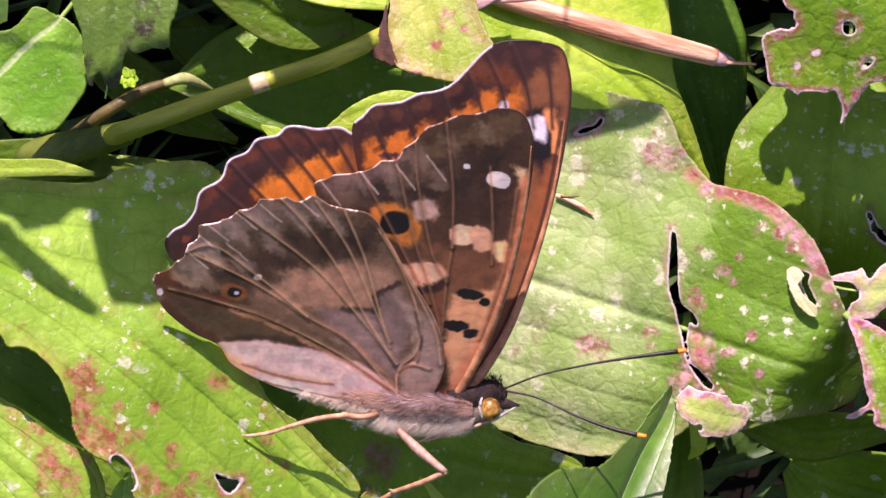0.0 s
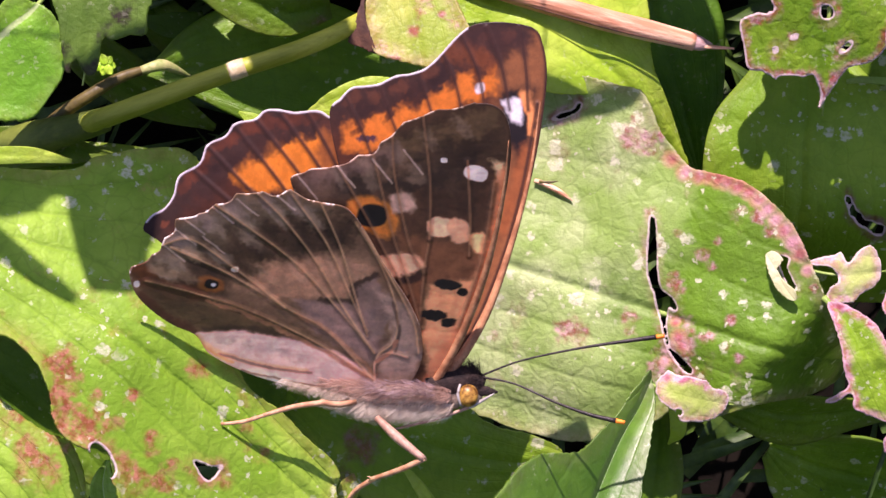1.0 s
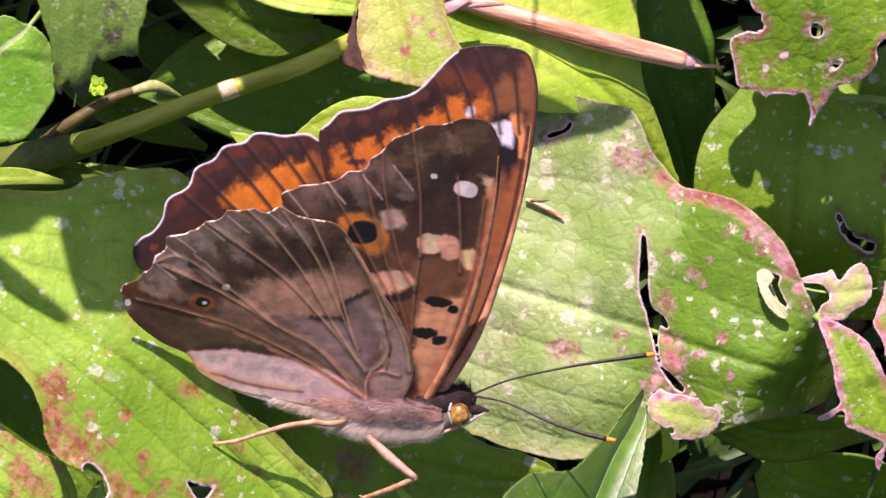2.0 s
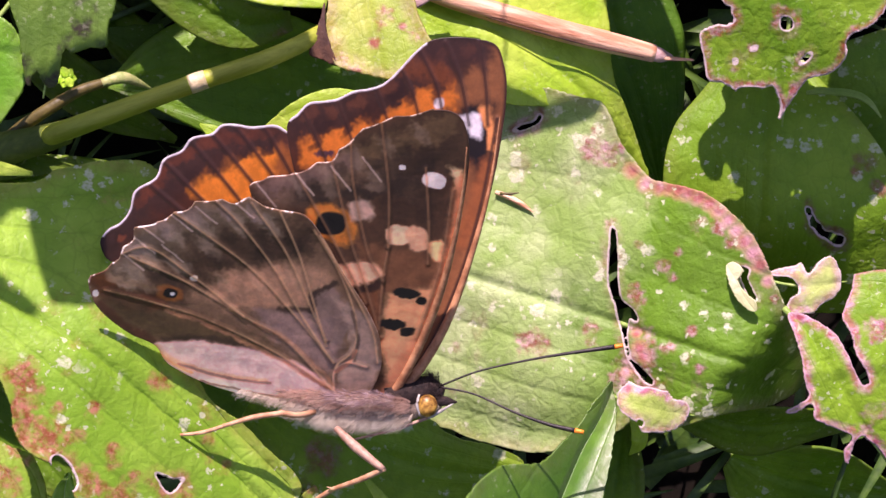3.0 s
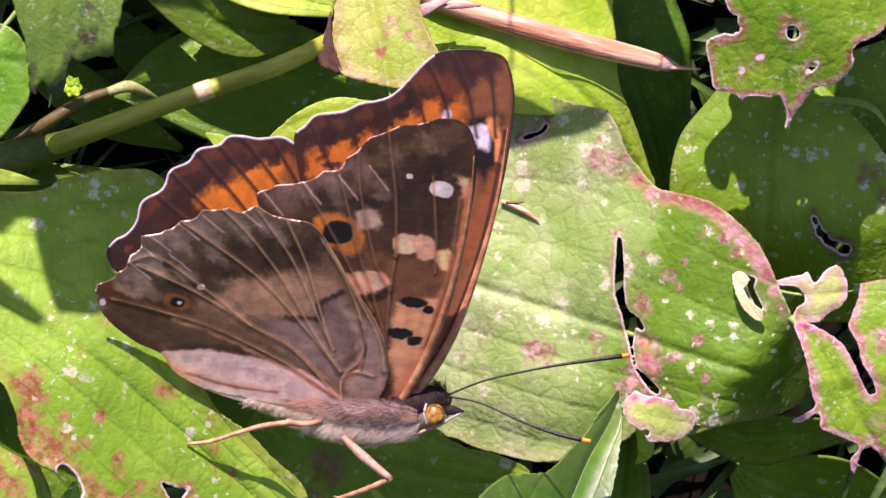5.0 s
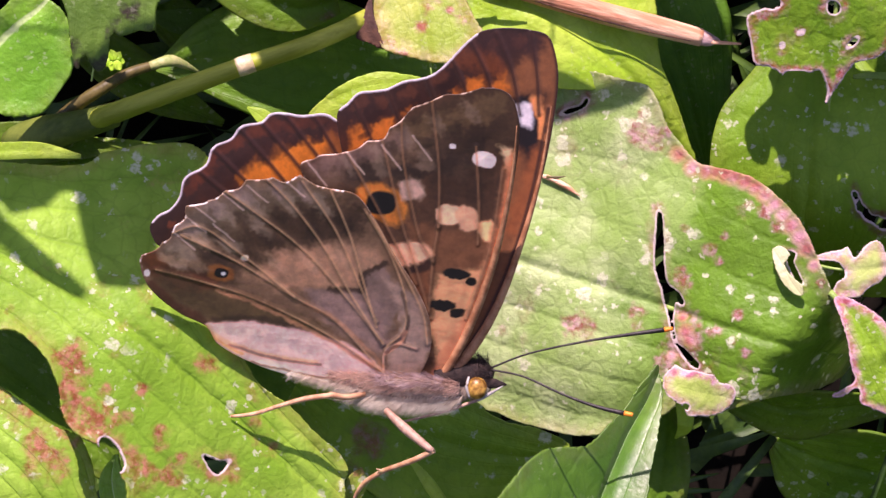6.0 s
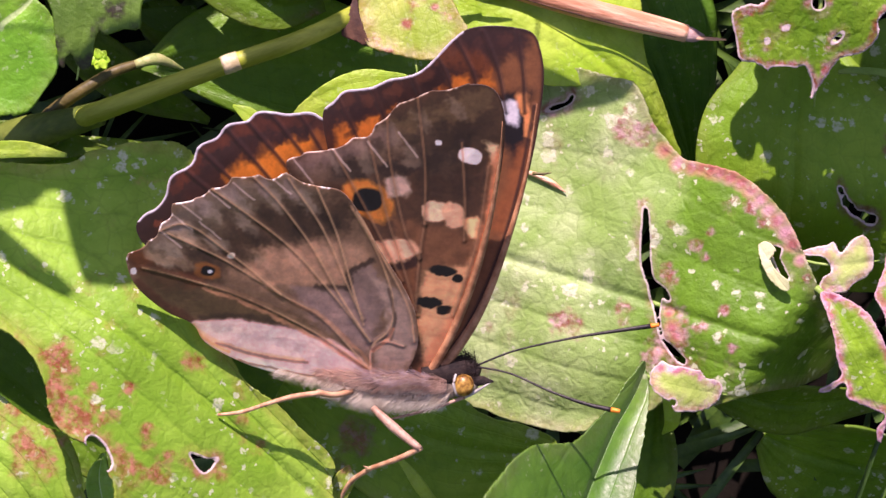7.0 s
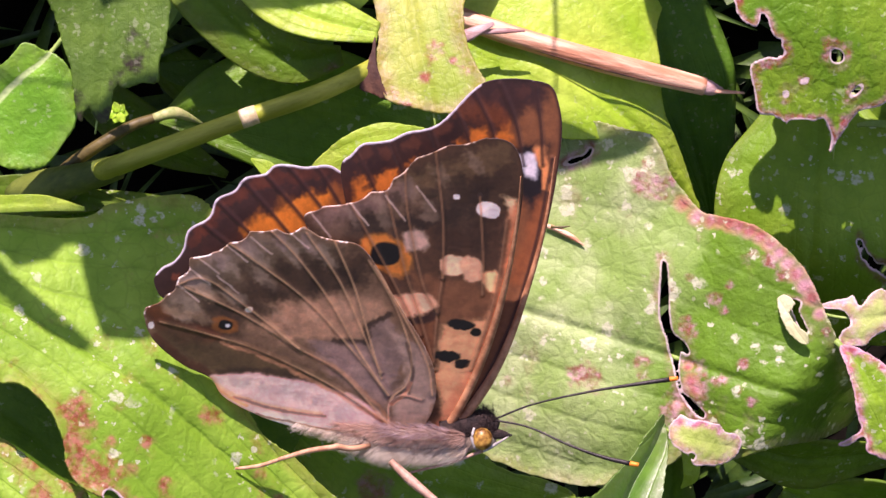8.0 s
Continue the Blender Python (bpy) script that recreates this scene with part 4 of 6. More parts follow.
leaf("folded yellowish leaf with a pink margin", [(-2.59, 30.67, -15.6), (-1.89, 26.26, -13.5), (-1.15, 21.96, -12), (-0.31, 17.98, -11), (0.30, 13.6, -10.8)], [3.5, 5.0, 5.2, 6.0, 5.0], [3.5, 4.8, 5.2, 6.0, 5.0], M_FOLD, face=(-0.1, 0.3, 1), cup=-0.06, veins=3, group="bank leaves", res=1.4, lip=0.4,
     trim=[(-4.90, 28.73), (-5.06, 24.56), (-4.90, 22.48), (-5.27, 20.39), (-4.75, 18.72), (-4.22, 16.84), (-2.29, 16.06), (-0.63, 15.64), (0.94, 15.38), (3.02, 15.80), (4.90, 17.99), (4.28, 19.45), (3.23, 21.95), (2.92, 25.08), (2.92, 28.73)],
     stains=[(-4.38, 17.00, 1.2), (-3.34, 16.48, 1.0), (-2.29, 16.22, 0.8), (0.31, 21.43, 0.8), (0.05, 20.65, 0.6), (-4.90, 19.87, 0.6), (-0.73, 18.83, 0.5), (2.92, 19.35, 0.5), (1.88, 20.39, 0.4)])
leaf("brown withered underside of a folded leaf", [(-5.27, 23.26, -12.0), (-5.42, 20.88, -11.6), (-5.41, 18.79, -11.4), (-5.21, 16.46, -11.6)], [0.8, 1.8, 2.4, 1.0], [0.8, 1.8, 2.4, 1.0], M_DRYLEAF, veins=1, group="bank leaves", rib=0, res=1.6,
     trim=[(-5.21, 22.54), (-5.52, 21.40), (-6.04, 19.57), (-6.72, 17.86), (-5.41, 17.23), (-4.06, 16.66), (-4.48, 18.01), (-5.10, 20.09)])
leaf("bright leaf edge curling up behind the wings", [(-11.90, 9.67, -11.0), (-9.03, 11.98, -10.5), (-4.87, 13.41, -10.0), (0.83, 13.54, -10.5)], [1.0, 2.4, 2.4, 1.6], [2.0, 4.0, 4.0, 1.6], M_YELLOW, face=(0, -0.1, 1), cup=-0.15, veins=2, group="bank leaves", rib=0, res=1.5,
     trim=[(-12.39, 8.61), (-11.62, 10.01), (-10.48, 11.36), (-8.92, 12.76), (-6.95, 13.90), (-4.62, 14.52), (-2.28, 14.31), (0.05, 13.64), (-1.24, 11.72), (-4.87, 10.42), (-9.54, 7.83)])
leaf("small bright leaf tip by the wing", [(-14.09, 9.13, -18.8), (-15.69, 10.73, -18.8), (-17.19, 11.69, -18.8)], [0.64, 0.75, 0.11], [0.64, 0.75, 0.11], M_YELLOW, veins=1, group="bank leaves", rib=0)
leaf("brown dead leaf scrap in the gap", [(-26.80, 21.10, -30), (-24.03, 20.55, -30), (-21.27, 21.65, -30)], [0.55, 1.33, 0.22], [0.55, 1.22, 0.22], M_WILT, veins=1, group="bank leaves", rib=0)


def build_stems():
    stem = bank_tube("plant_stem", [(-33.80, 9.27, -16.2), (-30.89, 10.10, -11.2), (-28.58, 10.89, -8.8), (-18.00, 14.69, -8.8), (-9.79, 17.56, -10), (-3.62, 20.84, -13.8)], [0.8, 1.0, 0.98, 0.88, 0.86, 0.82], M_STEM, None, 40, 14)
    tagged(stem, "thick olive green plant stem with a sunlit spot at its node", "stem")
    # pale ring at the node: the stem's spot of sunlight, put into the colour
    bank_tube("node", [(-17.49, 14.89, -8.8), (-16.78, 15.13, -8.8), (-16.00, 15.40, -8.8)], [0.90, 0.93, 0.90], M_NODE_LIT, stem, 8, 14)
    bank_tube("sheath", [(-28.71, 10.69, -9.2), (-30.78, 10.11, -10.2), (-33.00, 9.63, -11.5), (-35.85, 9.07, -13.5), (-39.33, 8.51, -16.0)], [1.18, 1.32, 1.5, 1.75, 1.5], M_SLEEVE, stem, 20, 14, 0.75, "dark green leaf sheath round the stem's foot")
    side = bank_tube("leaf_stalk", [(-35.33, 9.73, -14.4), (-33.19, 11.36, -13.1), (-30.51, 13.06, -12.5), (-27.67, 14.70, -12.9), (-24.77, 15.64, -13.8)], [0.6, 0.62, 0.6, 0.52, 0.42], M_PETIOLE, None, 24, 10)
    bank_tube("joint", [(-25.87, 15.34, -13.2), (-24.06, 15.83, -13.5), (-22.83, 15.52, -14.5), (-21.48, 14.87, -16.2)], [0.4, 0.6, 0.42, 0.1], M_JOINT, side, 14, 10, 0.7)
    tagged(side, "brownish leaf stalk joining a green leaf", "leaf stalk")


build_stems()


def build_straw():
    straw = bank_tube("dry_straw", [(-0.76, 27.14, -25.6), (6.30, 24.05, -24.7), (16.21, 21.10, -25.6), (21.67, 19.76, -26.3), (26.50, 18.56, -26.8)], [0.9, 1.02, 1.1, 1.08, 0.9], M_STRAW, None, 40, 12)
    tagged(straw, "dry tan straw lying across the leaves", "straw")
    bank_tube("split", [(7.92, 22.70, -24.3), (14.96, 20.62, -24.4), (20.45, 19.23, -25.2), (25.40, 18.17, -25.9)], [0.05, 0.11, 0.1, 0.04], M_DRYLEAF, straw, 20, 6)
    bank_tube("broken_end", [(25.79, 18.77, -26.7), (27.13, 18.38, -26.6), (28.24, 18.23, -26.8)], [0.85, 0.75, 0.2], M_SHEATH, straw, 8, 10, 0.8)
    bank_tube("fibre", [(26.58, 18.21, -26.5), (28.19, 18.03, -26.2), (30.30, 17.88, -26.1)], [0.28, 0.22, 0.1], M_STRAW, straw, 8, 6, 0.5)
    bank_tube("torn_sheath", [(2.06, 22.77, -22.8), (3.56, 23.48, -22.2), (5.99, 24.54, -22)], [0.5, 0.65, 0.2], M_SHEATH, straw, 10, 8, 0.35)
    bank_tube("torn_sheath", [(4.65, 23.72, -22.5), (6.80, 23.80, -22.1), (8.95, 23.79, -22)], [0.25, 0.3, 0.1], M_SHEATH, straw, 10, 6, 0.4)


build_straw()


def build_dry_stalk():
    ob = bank_tube("dry_stalk", [(10.98, 5.22, -27.4), (11.96, 4.88, -27.2), (13.38, 4.11, -26.9), (14.61, 3.23, -26.4)], [0.22, 0.3, 0.3, 0.05], M_STRAW, None, 14, 8)
    tagged(ob, "short thin dry stalk lying on a leaf", "stalk")
    bank_tube("dry_stalk_tip", [(11.41, 5.10, -27.1), (12.39, 5.04, -26.9), (13.26, 5.15, -26.7)], [0.16, 0.14, 0.05], M_PETIOLE, ob, 6, 6)


build_dry_stalk()


def build_sprig():
    root = new("sprig")
    root.matrix_world = BANK @ Matrix.Translation(Vector((-28.89, 15.69, -11.0)) * MM)
    tagged(root, "tiny bright green sprig of new leaves", "sprig")
    rnd = random.Random(4)
    for k in range(6):
        a = k * 1.05 + rnd.uniform(-0.2, 0.2)
        r = rnd.uniform(0.9, 1.5)
        d = Vector((math.cos(a), math.sin(a), 0.05))
        side = Vector((-d.y, d.x, 0))
        verts, faces = [], []
        for i in range(7):
            s = i / 6
            w = 0.42 * math.sin(math.pi * min(1, s * 0.9 + 0.1)) ** 0.7
            for j in (-1, 0, 1):
                verts.append((d * r * s + side * w * j + Vector((0, 0, 0.12 * abs(j) + 0.05 * (k % 3) - 0.15 * s * s))) * MM)
        for i in range(6):
            for j in range(2):
                faces.append((i * 3 + j, i * 3 + j + 1, i * 3 + j + 4, i * 3 + j + 3))
        o = mesh_object("leaflet", verts, faces, M_SPRIG, root)
        m = o.modifiers.new("thickness", "SOLIDIFY")
        m.thickness = 0.12 * MM


build_sprig()


def build_grass():
    """Thin blades deep in the gaps between the leaves."""
    rnd = random.Random(11)
    verts, faces = [], []
    for k in range(420):
        x, y = rnd.uniform(-60, 70), rnd.uniform(-40, 42)
        a = rnd.gauss(0.5, 0.5) if rnd.random() < 0.6 else rnd.uniform(0, 6.28)
        l, w = rnd.uniform(12, 30), rnd.uniform(0.25, 0.9)
        d, s = Vector((math.cos(a), math.sin(a), 0)), Vector((-math.sin(a), math.cos(a), rnd.uniform(-0.5, 0.5)))
        base = len(verts)
        z0, dz = rnd.uniform(-56, -40), rnd.uniform(1, 6)
        for i in range(8):
            f = i / 7
            c = Vector((x, y, z0)) + d * l * f + Vector((0, 0, dz * math.sin(f * 2.2)))
            ww = w * (1 - f ** 2) + 0.05
            verts += [(c - s * ww) * MM, (c + Vector((0, 0, -0.25))) * MM, (c + s * ww) * MM]
        for i in range(7):
            for j in range(2):
                q = base + i * 3 + j
                faces.append((q, q + 1, q + 4, q + 3))
    ob = mesh_object("grass", verts, faces, M_GRASS)
    ob.matrix_world = BANK
    tagged(ob, "thin green grass blades deep in shade", "grass", "", "stuff")


build_grass()


# leaves added deep in the gaps so that these stay dark
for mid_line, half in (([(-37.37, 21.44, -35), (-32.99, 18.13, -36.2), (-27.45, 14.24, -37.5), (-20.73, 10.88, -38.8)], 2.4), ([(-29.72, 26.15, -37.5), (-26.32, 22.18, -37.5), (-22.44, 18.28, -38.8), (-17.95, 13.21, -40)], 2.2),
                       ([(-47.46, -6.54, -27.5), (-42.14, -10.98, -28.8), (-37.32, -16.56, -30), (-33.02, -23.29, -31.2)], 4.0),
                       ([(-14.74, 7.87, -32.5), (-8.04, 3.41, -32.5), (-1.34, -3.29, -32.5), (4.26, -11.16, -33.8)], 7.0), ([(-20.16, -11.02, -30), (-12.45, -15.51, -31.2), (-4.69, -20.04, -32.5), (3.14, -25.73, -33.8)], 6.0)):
    leaf("added green leaf filling a gap to darken it", mid_line, [0.4, half, half, 0.3], [0.4, half, half, 0.3], M_GREEN, veins=4, group="deep leaves")

# unseen stem, added so that the shading leaves hang on something
def build_shade_stem():
    stem = bank_tube("plant_stem", [(-118, 128, -57), (-104, 112, -10), (-66, 99, 12), (0, 95, 20), (66, 99, 12), (104, 112, -10), (118, 128, -57)], [1.5, 1.4, 1.2, 1.0, 1.2, 1.4, 1.5], M_STEM, None, 60, 10)
    tagged(stem, "added unseen green stem that carries the shading leaves", "stem")


build_shade_stem()


def shade_leaf(label, mid, *rest, **more):
    """A leaf added above the view to cast shade, on its own stalk."""
    ob = leaf(label, mid, *rest, **more)
    p = Vector(mid[0])
    out = math.copysign(34, p.x) if abs(p.x) > 20 else 0
    q = Vector((max(-62, min(62, p.x + out)), 98, 13))
    bank_tube("leaf_stalk", [p, p + Vector((0.7 * out, 10, 2)), p.lerp(q, 0.6) + Vector((0.4 * out, 0, 2)), q], [0.12, 0.16, 0.25, 0.4], M_MIDRIB, ob, 16, 6)


# unseen leaves added above the view, placed and shaped so that their shadows fit the bank below
shade_leaf("added green leaf above the view that shades the bank", [(-35.0, 61.5, 31.0), (-31.6, 62.9, 31.0), (-28.3, 63.9, 31.0), (-25.2, 64.9, 31.0)], [2.2, 2.4, 2.6, 1.8], [2.2, 2.4, 2.6, 1.8], M_PLAIN, veins=4, group="overhanging leaves")
shade_leaf("added green leaf above the view that shades the bank", [(-23.3, 65.6, 31.0), (-20.3, 66.7, 31.0), (-17.1, 67.7, 30.0), (-13.9, 68.6, 29.0)], [1.8, 2.6, 2.6, 1.6], [1.8, 2.4, 2.4, 1.6], M_PLAIN, veins=4, group="overhanging leaves")
shade_leaf("added green leaf above the view that shades the bank", [(18.6, 61.2, -7.0), (20.8, 53.4, -7.0), (24.1, 46.0, -8.0), (27.7, 37.5, -9.0)], [3.0, 3.8, 3.6, 0.6], [3.0, 3.8, 3.6, 0.6], M_PLAIN, veins=4, group="overhanging leaves")
shade_leaf("added green leaf above the view that shades the bank", [(-45.8, 85.7, 27.0), (-39.7, 85.7, 27.0), (-32.9, 85.7, 27.0), (-25.7, 85.1, 27.0)], [3.0, 6.2, 6.2, 1.0], [3.0, 6.4, 6.4, 1.0], M_PLAIN, veins=4, group="overhanging leaves")
shade_leaf("added green leaf above the view that shades the bank", [(42.1, 61.5, 1.0), (42.1, 56.0, 1.0), (41.5, 50.4, 1.0), (41.0, 44.9, 1.0)], [2.5, 4.4, 4.4, 0.8], [2.5, 4.4, 4.4, 0.8], M_PLAIN, veins=4, group="overhanging leaves")

shade_leaf("added green leaf above the view that shades the bank", [(-33.3, 72.4, 24.0), (-27.4, 73.2, 24.0), (-20.4, 73.2, 24.0), (-12.2, 72.6, 23.0)], [0.6, 2.2, 2.2, 1.2], [0.6, 2.4, 2.4, 1.2], M_PLAIN, veins=4, wave=0.2, group="overhanging leaves")
shade_leaf("added green leaf above the view that shades the bank", [(27.2, 62.0, 45.0), (23.9, 58.5, 45.0), (19.4, 55.7, 44.0), (14.4, 54.1, 44.0)], [1.0, 3.4, 3.4, 0.8], [0.6, 2.4, 2.0, 0.6], M_PLAIN, veins=4, wave=0.2, group="overhanging leaves")
shade_leaf("added narrow leaf above the view that shades the bank", [(3.6, 66.8, 17.0), (7.4, 66.5, 17.0), (10.7, 66.1, 17.5), (14.5, 64.9, 17.5)], [0.9, 1.3, 1.1, 0.2], [0.8, 1.2, 1.2, 0.2], M_PLAIN, veins=2, wave=0.2, group="overhanging leaves")

# both trims are the wanted shadow outlines, carried back towards the sun
shade_leaf("added green leaf above the view that shades the bank", [(-55.0, 64.5, 52.0), (-48.2, 66.6, 52.0), (-41.3, 68.3, 52.0), (-34.2, 68.6, 52.0), (-26.1, 68.5, 52.0)], [5.0, 7.0, 9.0, 10.0, 9.0], [5.0, 7.0, 12.0, 14.0, 10.0], M_PLAIN, veins=4, wave=0.1, cup=0.0, res=1.3, group="overhanging leaves",
         trim=[(-55.08, 65.75), (-48.33, 68.31), (-41.03, 71.07), (-39.49, 76.04), (-34.91, 78.83), (-28.26, 80.49), (-29.90, 75.73), (-32.07, 68.60), (-33.54, 62.17), (-33.95, 56.48), (-37.28, 55.13), (-38.04, 55.30), (-38.95, 58.11), (-39.85, 61.45), (-40.54, 64.51), (-40.97, 67.09), (-42.11, 66.68), (-42.66, 65.16), (-44.19, 63.23), (-45.70, 62.19), (-46.51, 63.07), (-47.51, 63.89), (-50.84, 64.91), (-54.91, 63.84)])
shade_leaf("added narrow leaf above the view that shades the bank", [(-55.0, 62.9, 53.5), (-48.0, 62.6, 53.5), (-43.5, 59.1, 53.5), (-38.1, 54.2, 53.5)], [3.0, 3.2, 3.2, 2.0], [3.0, 3.2, 3.2, 2.0], M_PLAIN, veins=2, wave=0.1, cup=0.0, res=1.3, group="overhanging leaves",
         trim=[(-55.15, 65.00), (-50.96, 64.56), (-48.18, 64.64), (-46.96, 63.90), (-46.22, 62.16), (-44.50, 60.31), (-41.58, 57.43), (-39.29, 55.34), (-40.50, 55.33), (-42.91, 56.48), (-45.38, 58.44), (-47.86, 60.61), (-50.74, 61.82), (-54.81, 60.92)])


def build_bank_foliage():
    """Leaves added all round the view and thinning out over the ground, too many to count."""
    rnd = random.Random(21)
    turn = BANK.to_3x3()
    verts, faces = [], []
    for k in range(8600):
        if k < 700:
            # a fuller tuft added just above the view to shade the gaps below it
            u, v, w = rnd.uniform(-75, 75), rnd.uniform(48, 92), rnd.uniform(-36, -9)
            if 0 < u < 46 and v < 78:
                v, w = v + 34, w - 4
        else:
            u, v, w = rnd.gauss(0, 270), rnd.gauss(0, 230), rnd.uniform(-54, -26)
            w -= 6 if v > 0 else 0
            if -66 < u < 72 and -58 < v < 48:
                continue
        l, b = rnd.uniform(14, 34), rnd.uniform(5, 10)
        a = rnd.uniform(0, 2 * math.pi)
        s = max(-250, min(250, v))
        at = B((u, s, -58)) + (turn @ Vector((0, 0, w + 58)) if s == v else Vector((0, v - s, w + 58))) * MM
        d = Vector((math.cos(a), math.sin(a), rnd.uniform(-0.5, 0.2)))
        nrm = Vector((rnd.uniform(-0.4, 0.4), rnd.uniform(-0.2, 0.6), 1)).normalized()
        side = nrm.cross(d).normalized()
        d, nrm, side = turn @ d, turn @ nrm, turn @ side
        q = len(verts)
        for i in range(6):
            f = i / 5
            wid = b * math.sin(math.pi * (0.04 + 0.94 * f)) ** 0.8 * (1.2 - 0.5 * f)
            c = d * l * f + nrm * (-6 * (f - 0.4) ** 2)
            for j in (-1, 0, 1):
                verts.append(at + (c + side * wid * j + nrm * (0.16 * wid * abs(j))) * MM)
        for i in range(5):
            for j in range(2):
                faces.append((q + i * 3 + j, q + i * 3 + 3 + j, q + i * 3 + 4 + j, q + i * 3 + 1 + j))
    ob = mesh_object("bank_foliage", verts, faces, M_FOLIAGE)
    tagged(ob, "dense green leaves covering the bank", "foliage", "", "stuff")


build_bank_foliage()



# ---------------------------------------------------------------- butterfly
def line_distance(points, x, y, n=24):
    c = spline(points, n)
    best = np.full(x.shape, 1e9)
    along = np.zeros(x.shape)
    for i in range(n - 1):
        a, b = c[i], c[i + 1]
        d = b - a
        t = np.clip(((x - a[0]) * d[0] + (y - a[1]) * d[1]) / max(d @ d, 1e-12), 0, 1)
        e = np.hypot(x - a[0] - t * d[0], y - a[1] - t * d[1])
        along = np.where(e < best, (i + t) / (n - 1), along)
        best = np.minimum(best, e)
    return best, along


def smooth(lo, hi, v):
    t = np.clip((v - lo) / (hi - lo), 0, 1)
    return t * t * (3 - 2 * t)


class Wing:
    """A wing in its own plane, x along the body, z away from it; pigment is laid on in layers."""

    def __init__(self, outline, step=0.09, per=8, scallop=None):
        self.poly = closed_spline(outline, per)
        if scallop:
            # bays between the vein ends of the outer margin
            first, last, count, depth = scallop
            mid = self.poly.mean(0)
            for k in range(first * per, last * per):
                f = (k - first * per) / ((last - first) * per)
                way = mid - self.poly[k]
                self.poly[k] += way / np.hypot(*way) * depth * (abs(math.sin(math.pi * count * f)) - 0.4)
        lo, hi = self.poly.min(0) - step, self.poly.max(0) + step
        gx, gy = np.arange(lo[0], hi[0] + step, step), np.arange(lo[1], hi[1] + step, step)
        x, y = np.meshgrid(gx, gy, indexing="ij")
        cx, cy = (x[:-1, :-1] + x[1:, 1:]) / 2, (y[:-1, :-1] + y[1:, 1:]) / 2
        cells = np.argwhere(inside(self.poly, cx, cy))
        n = len(gy)
        quads = np.array([(i * n + j, (i + 1) * n + j, (i + 1) * n + j + 1, i * n + j + 1) for i, j in cells])
        used, self.faces = np.unique(quads, return_inverse=True)
        self.faces = self.faces.reshape(-1, 4)
        self.x, self.y = x.ravel()[used], y.ravel()[used]
        # rim vertices slide onto the outline
        count = np.bincount(self.faces.ravel(), minlength=len(used))
        rim = count < 4
        d, bx, by = nearest(self.poly, self.x[rim], self.y[rim])
        self.x[rim], self.y[rim] = bx, by
        self.edge = nearest(self.poly, self.x, self.y)[0]
        self.rgb = np.zeros((len(used), 3))
        self.relief = np.zeros(len(used))
        self.jx = np.array([noise.noise(Vector((a * 0.9, b * 0.9, 2))) + 0.5 * noise.noise(Vector((a * 3, b * 3, 5))) for a, b in zip(self.x, self.y)])
        self.jy = np.array([noise.noise(Vector((a * 0.9, b * 0.9, 12))) + 0.5 * noise.noise(Vector((a * 3, b * 3, 15))) for a, b in zip(self.x, self.y)])

    def lay(self, mask, colour):
        c = np.array(lin(*colour))
        self.rgb += (c - self.rgb) * np.clip(mask, 0, 1)[:, None]
        return self

    def contrast(self, k):
        """Spread the pigment about its middle tone, and mottle it."""
        grey = self.rgb.mean(1, keepdims=True)
        pivot = 0.115
        self.rgb = np.clip(self.rgb * (np.clip(grey, 0.01, 1) / pivot) ** (k - 1) * 1.16 * (1 + (0.06 + 0.1 * (grey < 0.25)) * self.jx[:, None]) * (1 + 0.05 * self.jy[:, None]), 0.004, 0.9)
        warm = np.clip(1 - grey / 0.45, 0, 1)
        self.rgb *= 1 + warm * (np.array([1.10, 0.98, 0.70]) - 1)
        return self

    def fill(self, colour):
        return self.lay(np.ones(len(self.x)), colour)

    def blob(self, p, rx, ry, colour, turn=0.0, soft=0.35, rag=0.25, gain=1.0):
        """A spot with half axes rx, ry, turned by degrees, with an uneven outline."""
        x, y = self.x - p[0] + rag * self.jx, self.y - p[1] + rag * self.jy
        a = radians(turn)
        u, v = (x * math.cos(a) + y * math.sin(a)) / rx, (-x * math.sin(a) + y * math.cos(a)) / ry
        d = (np.abs(u) ** 2.6 + np.abs(v) ** 2.6) ** (1 / 2.6)
        return self.lay(gain * smooth(1 + soft / 2, 1 - soft / 2, d), colour)

    def streak(self, points, width, colour, soft=0.4, rag=0.3, gain=1.0, taper=0.0):
        d, s = line_distance(points, self.x + rag * self.jx, self.y + rag * self.jy)
        w = width * (1 - taper * s)
        return self.lay(gain * smooth(w * (1 + soft), w * (1 - soft), d), colour)

    def area(self, points, colour, soft=0.5, rag=0.3, gain=1.0):
        poly = np.array(points, float)
        x, y = self.x + rag * self.jx, self.y + rag * self.jy
        d = nearest(poly, x, y)[0]
        d = np.where(inside(poly, x, y), d, -d)
        return self.lay(gain * smooth(-soft / 2, soft / 2, d), colour)

    def rim(self, width, colour, gain=1.0, soft=0.5, where=None):
        m = gain * smooth(width * (1 + soft), width * (1 - soft), self.edge + 0.25 * width * self.jx)
        if where is not None:
            m = m * where(self.x, self.y)
        return self.lay(m, colour)

    def vein(self, points, colour, width=0.14, gain=0.8, height=0.12, shade=0.24):
        d, s = line_distance(points, self.x, self.y)
        self.relief += height * np.exp(-(d / 0.22) ** 2) - 0.5 * height * np.exp(-(d / 0.9) ** 2)
        # dark flanks beside the raised vein: its shadow, laid on as pigment
        self.lay(shade * smooth(0.5, 0.12, d), (62, 44, 36))
        return self.lay(gain * smooth(width * 1.5, width * 0.5, d), colour)

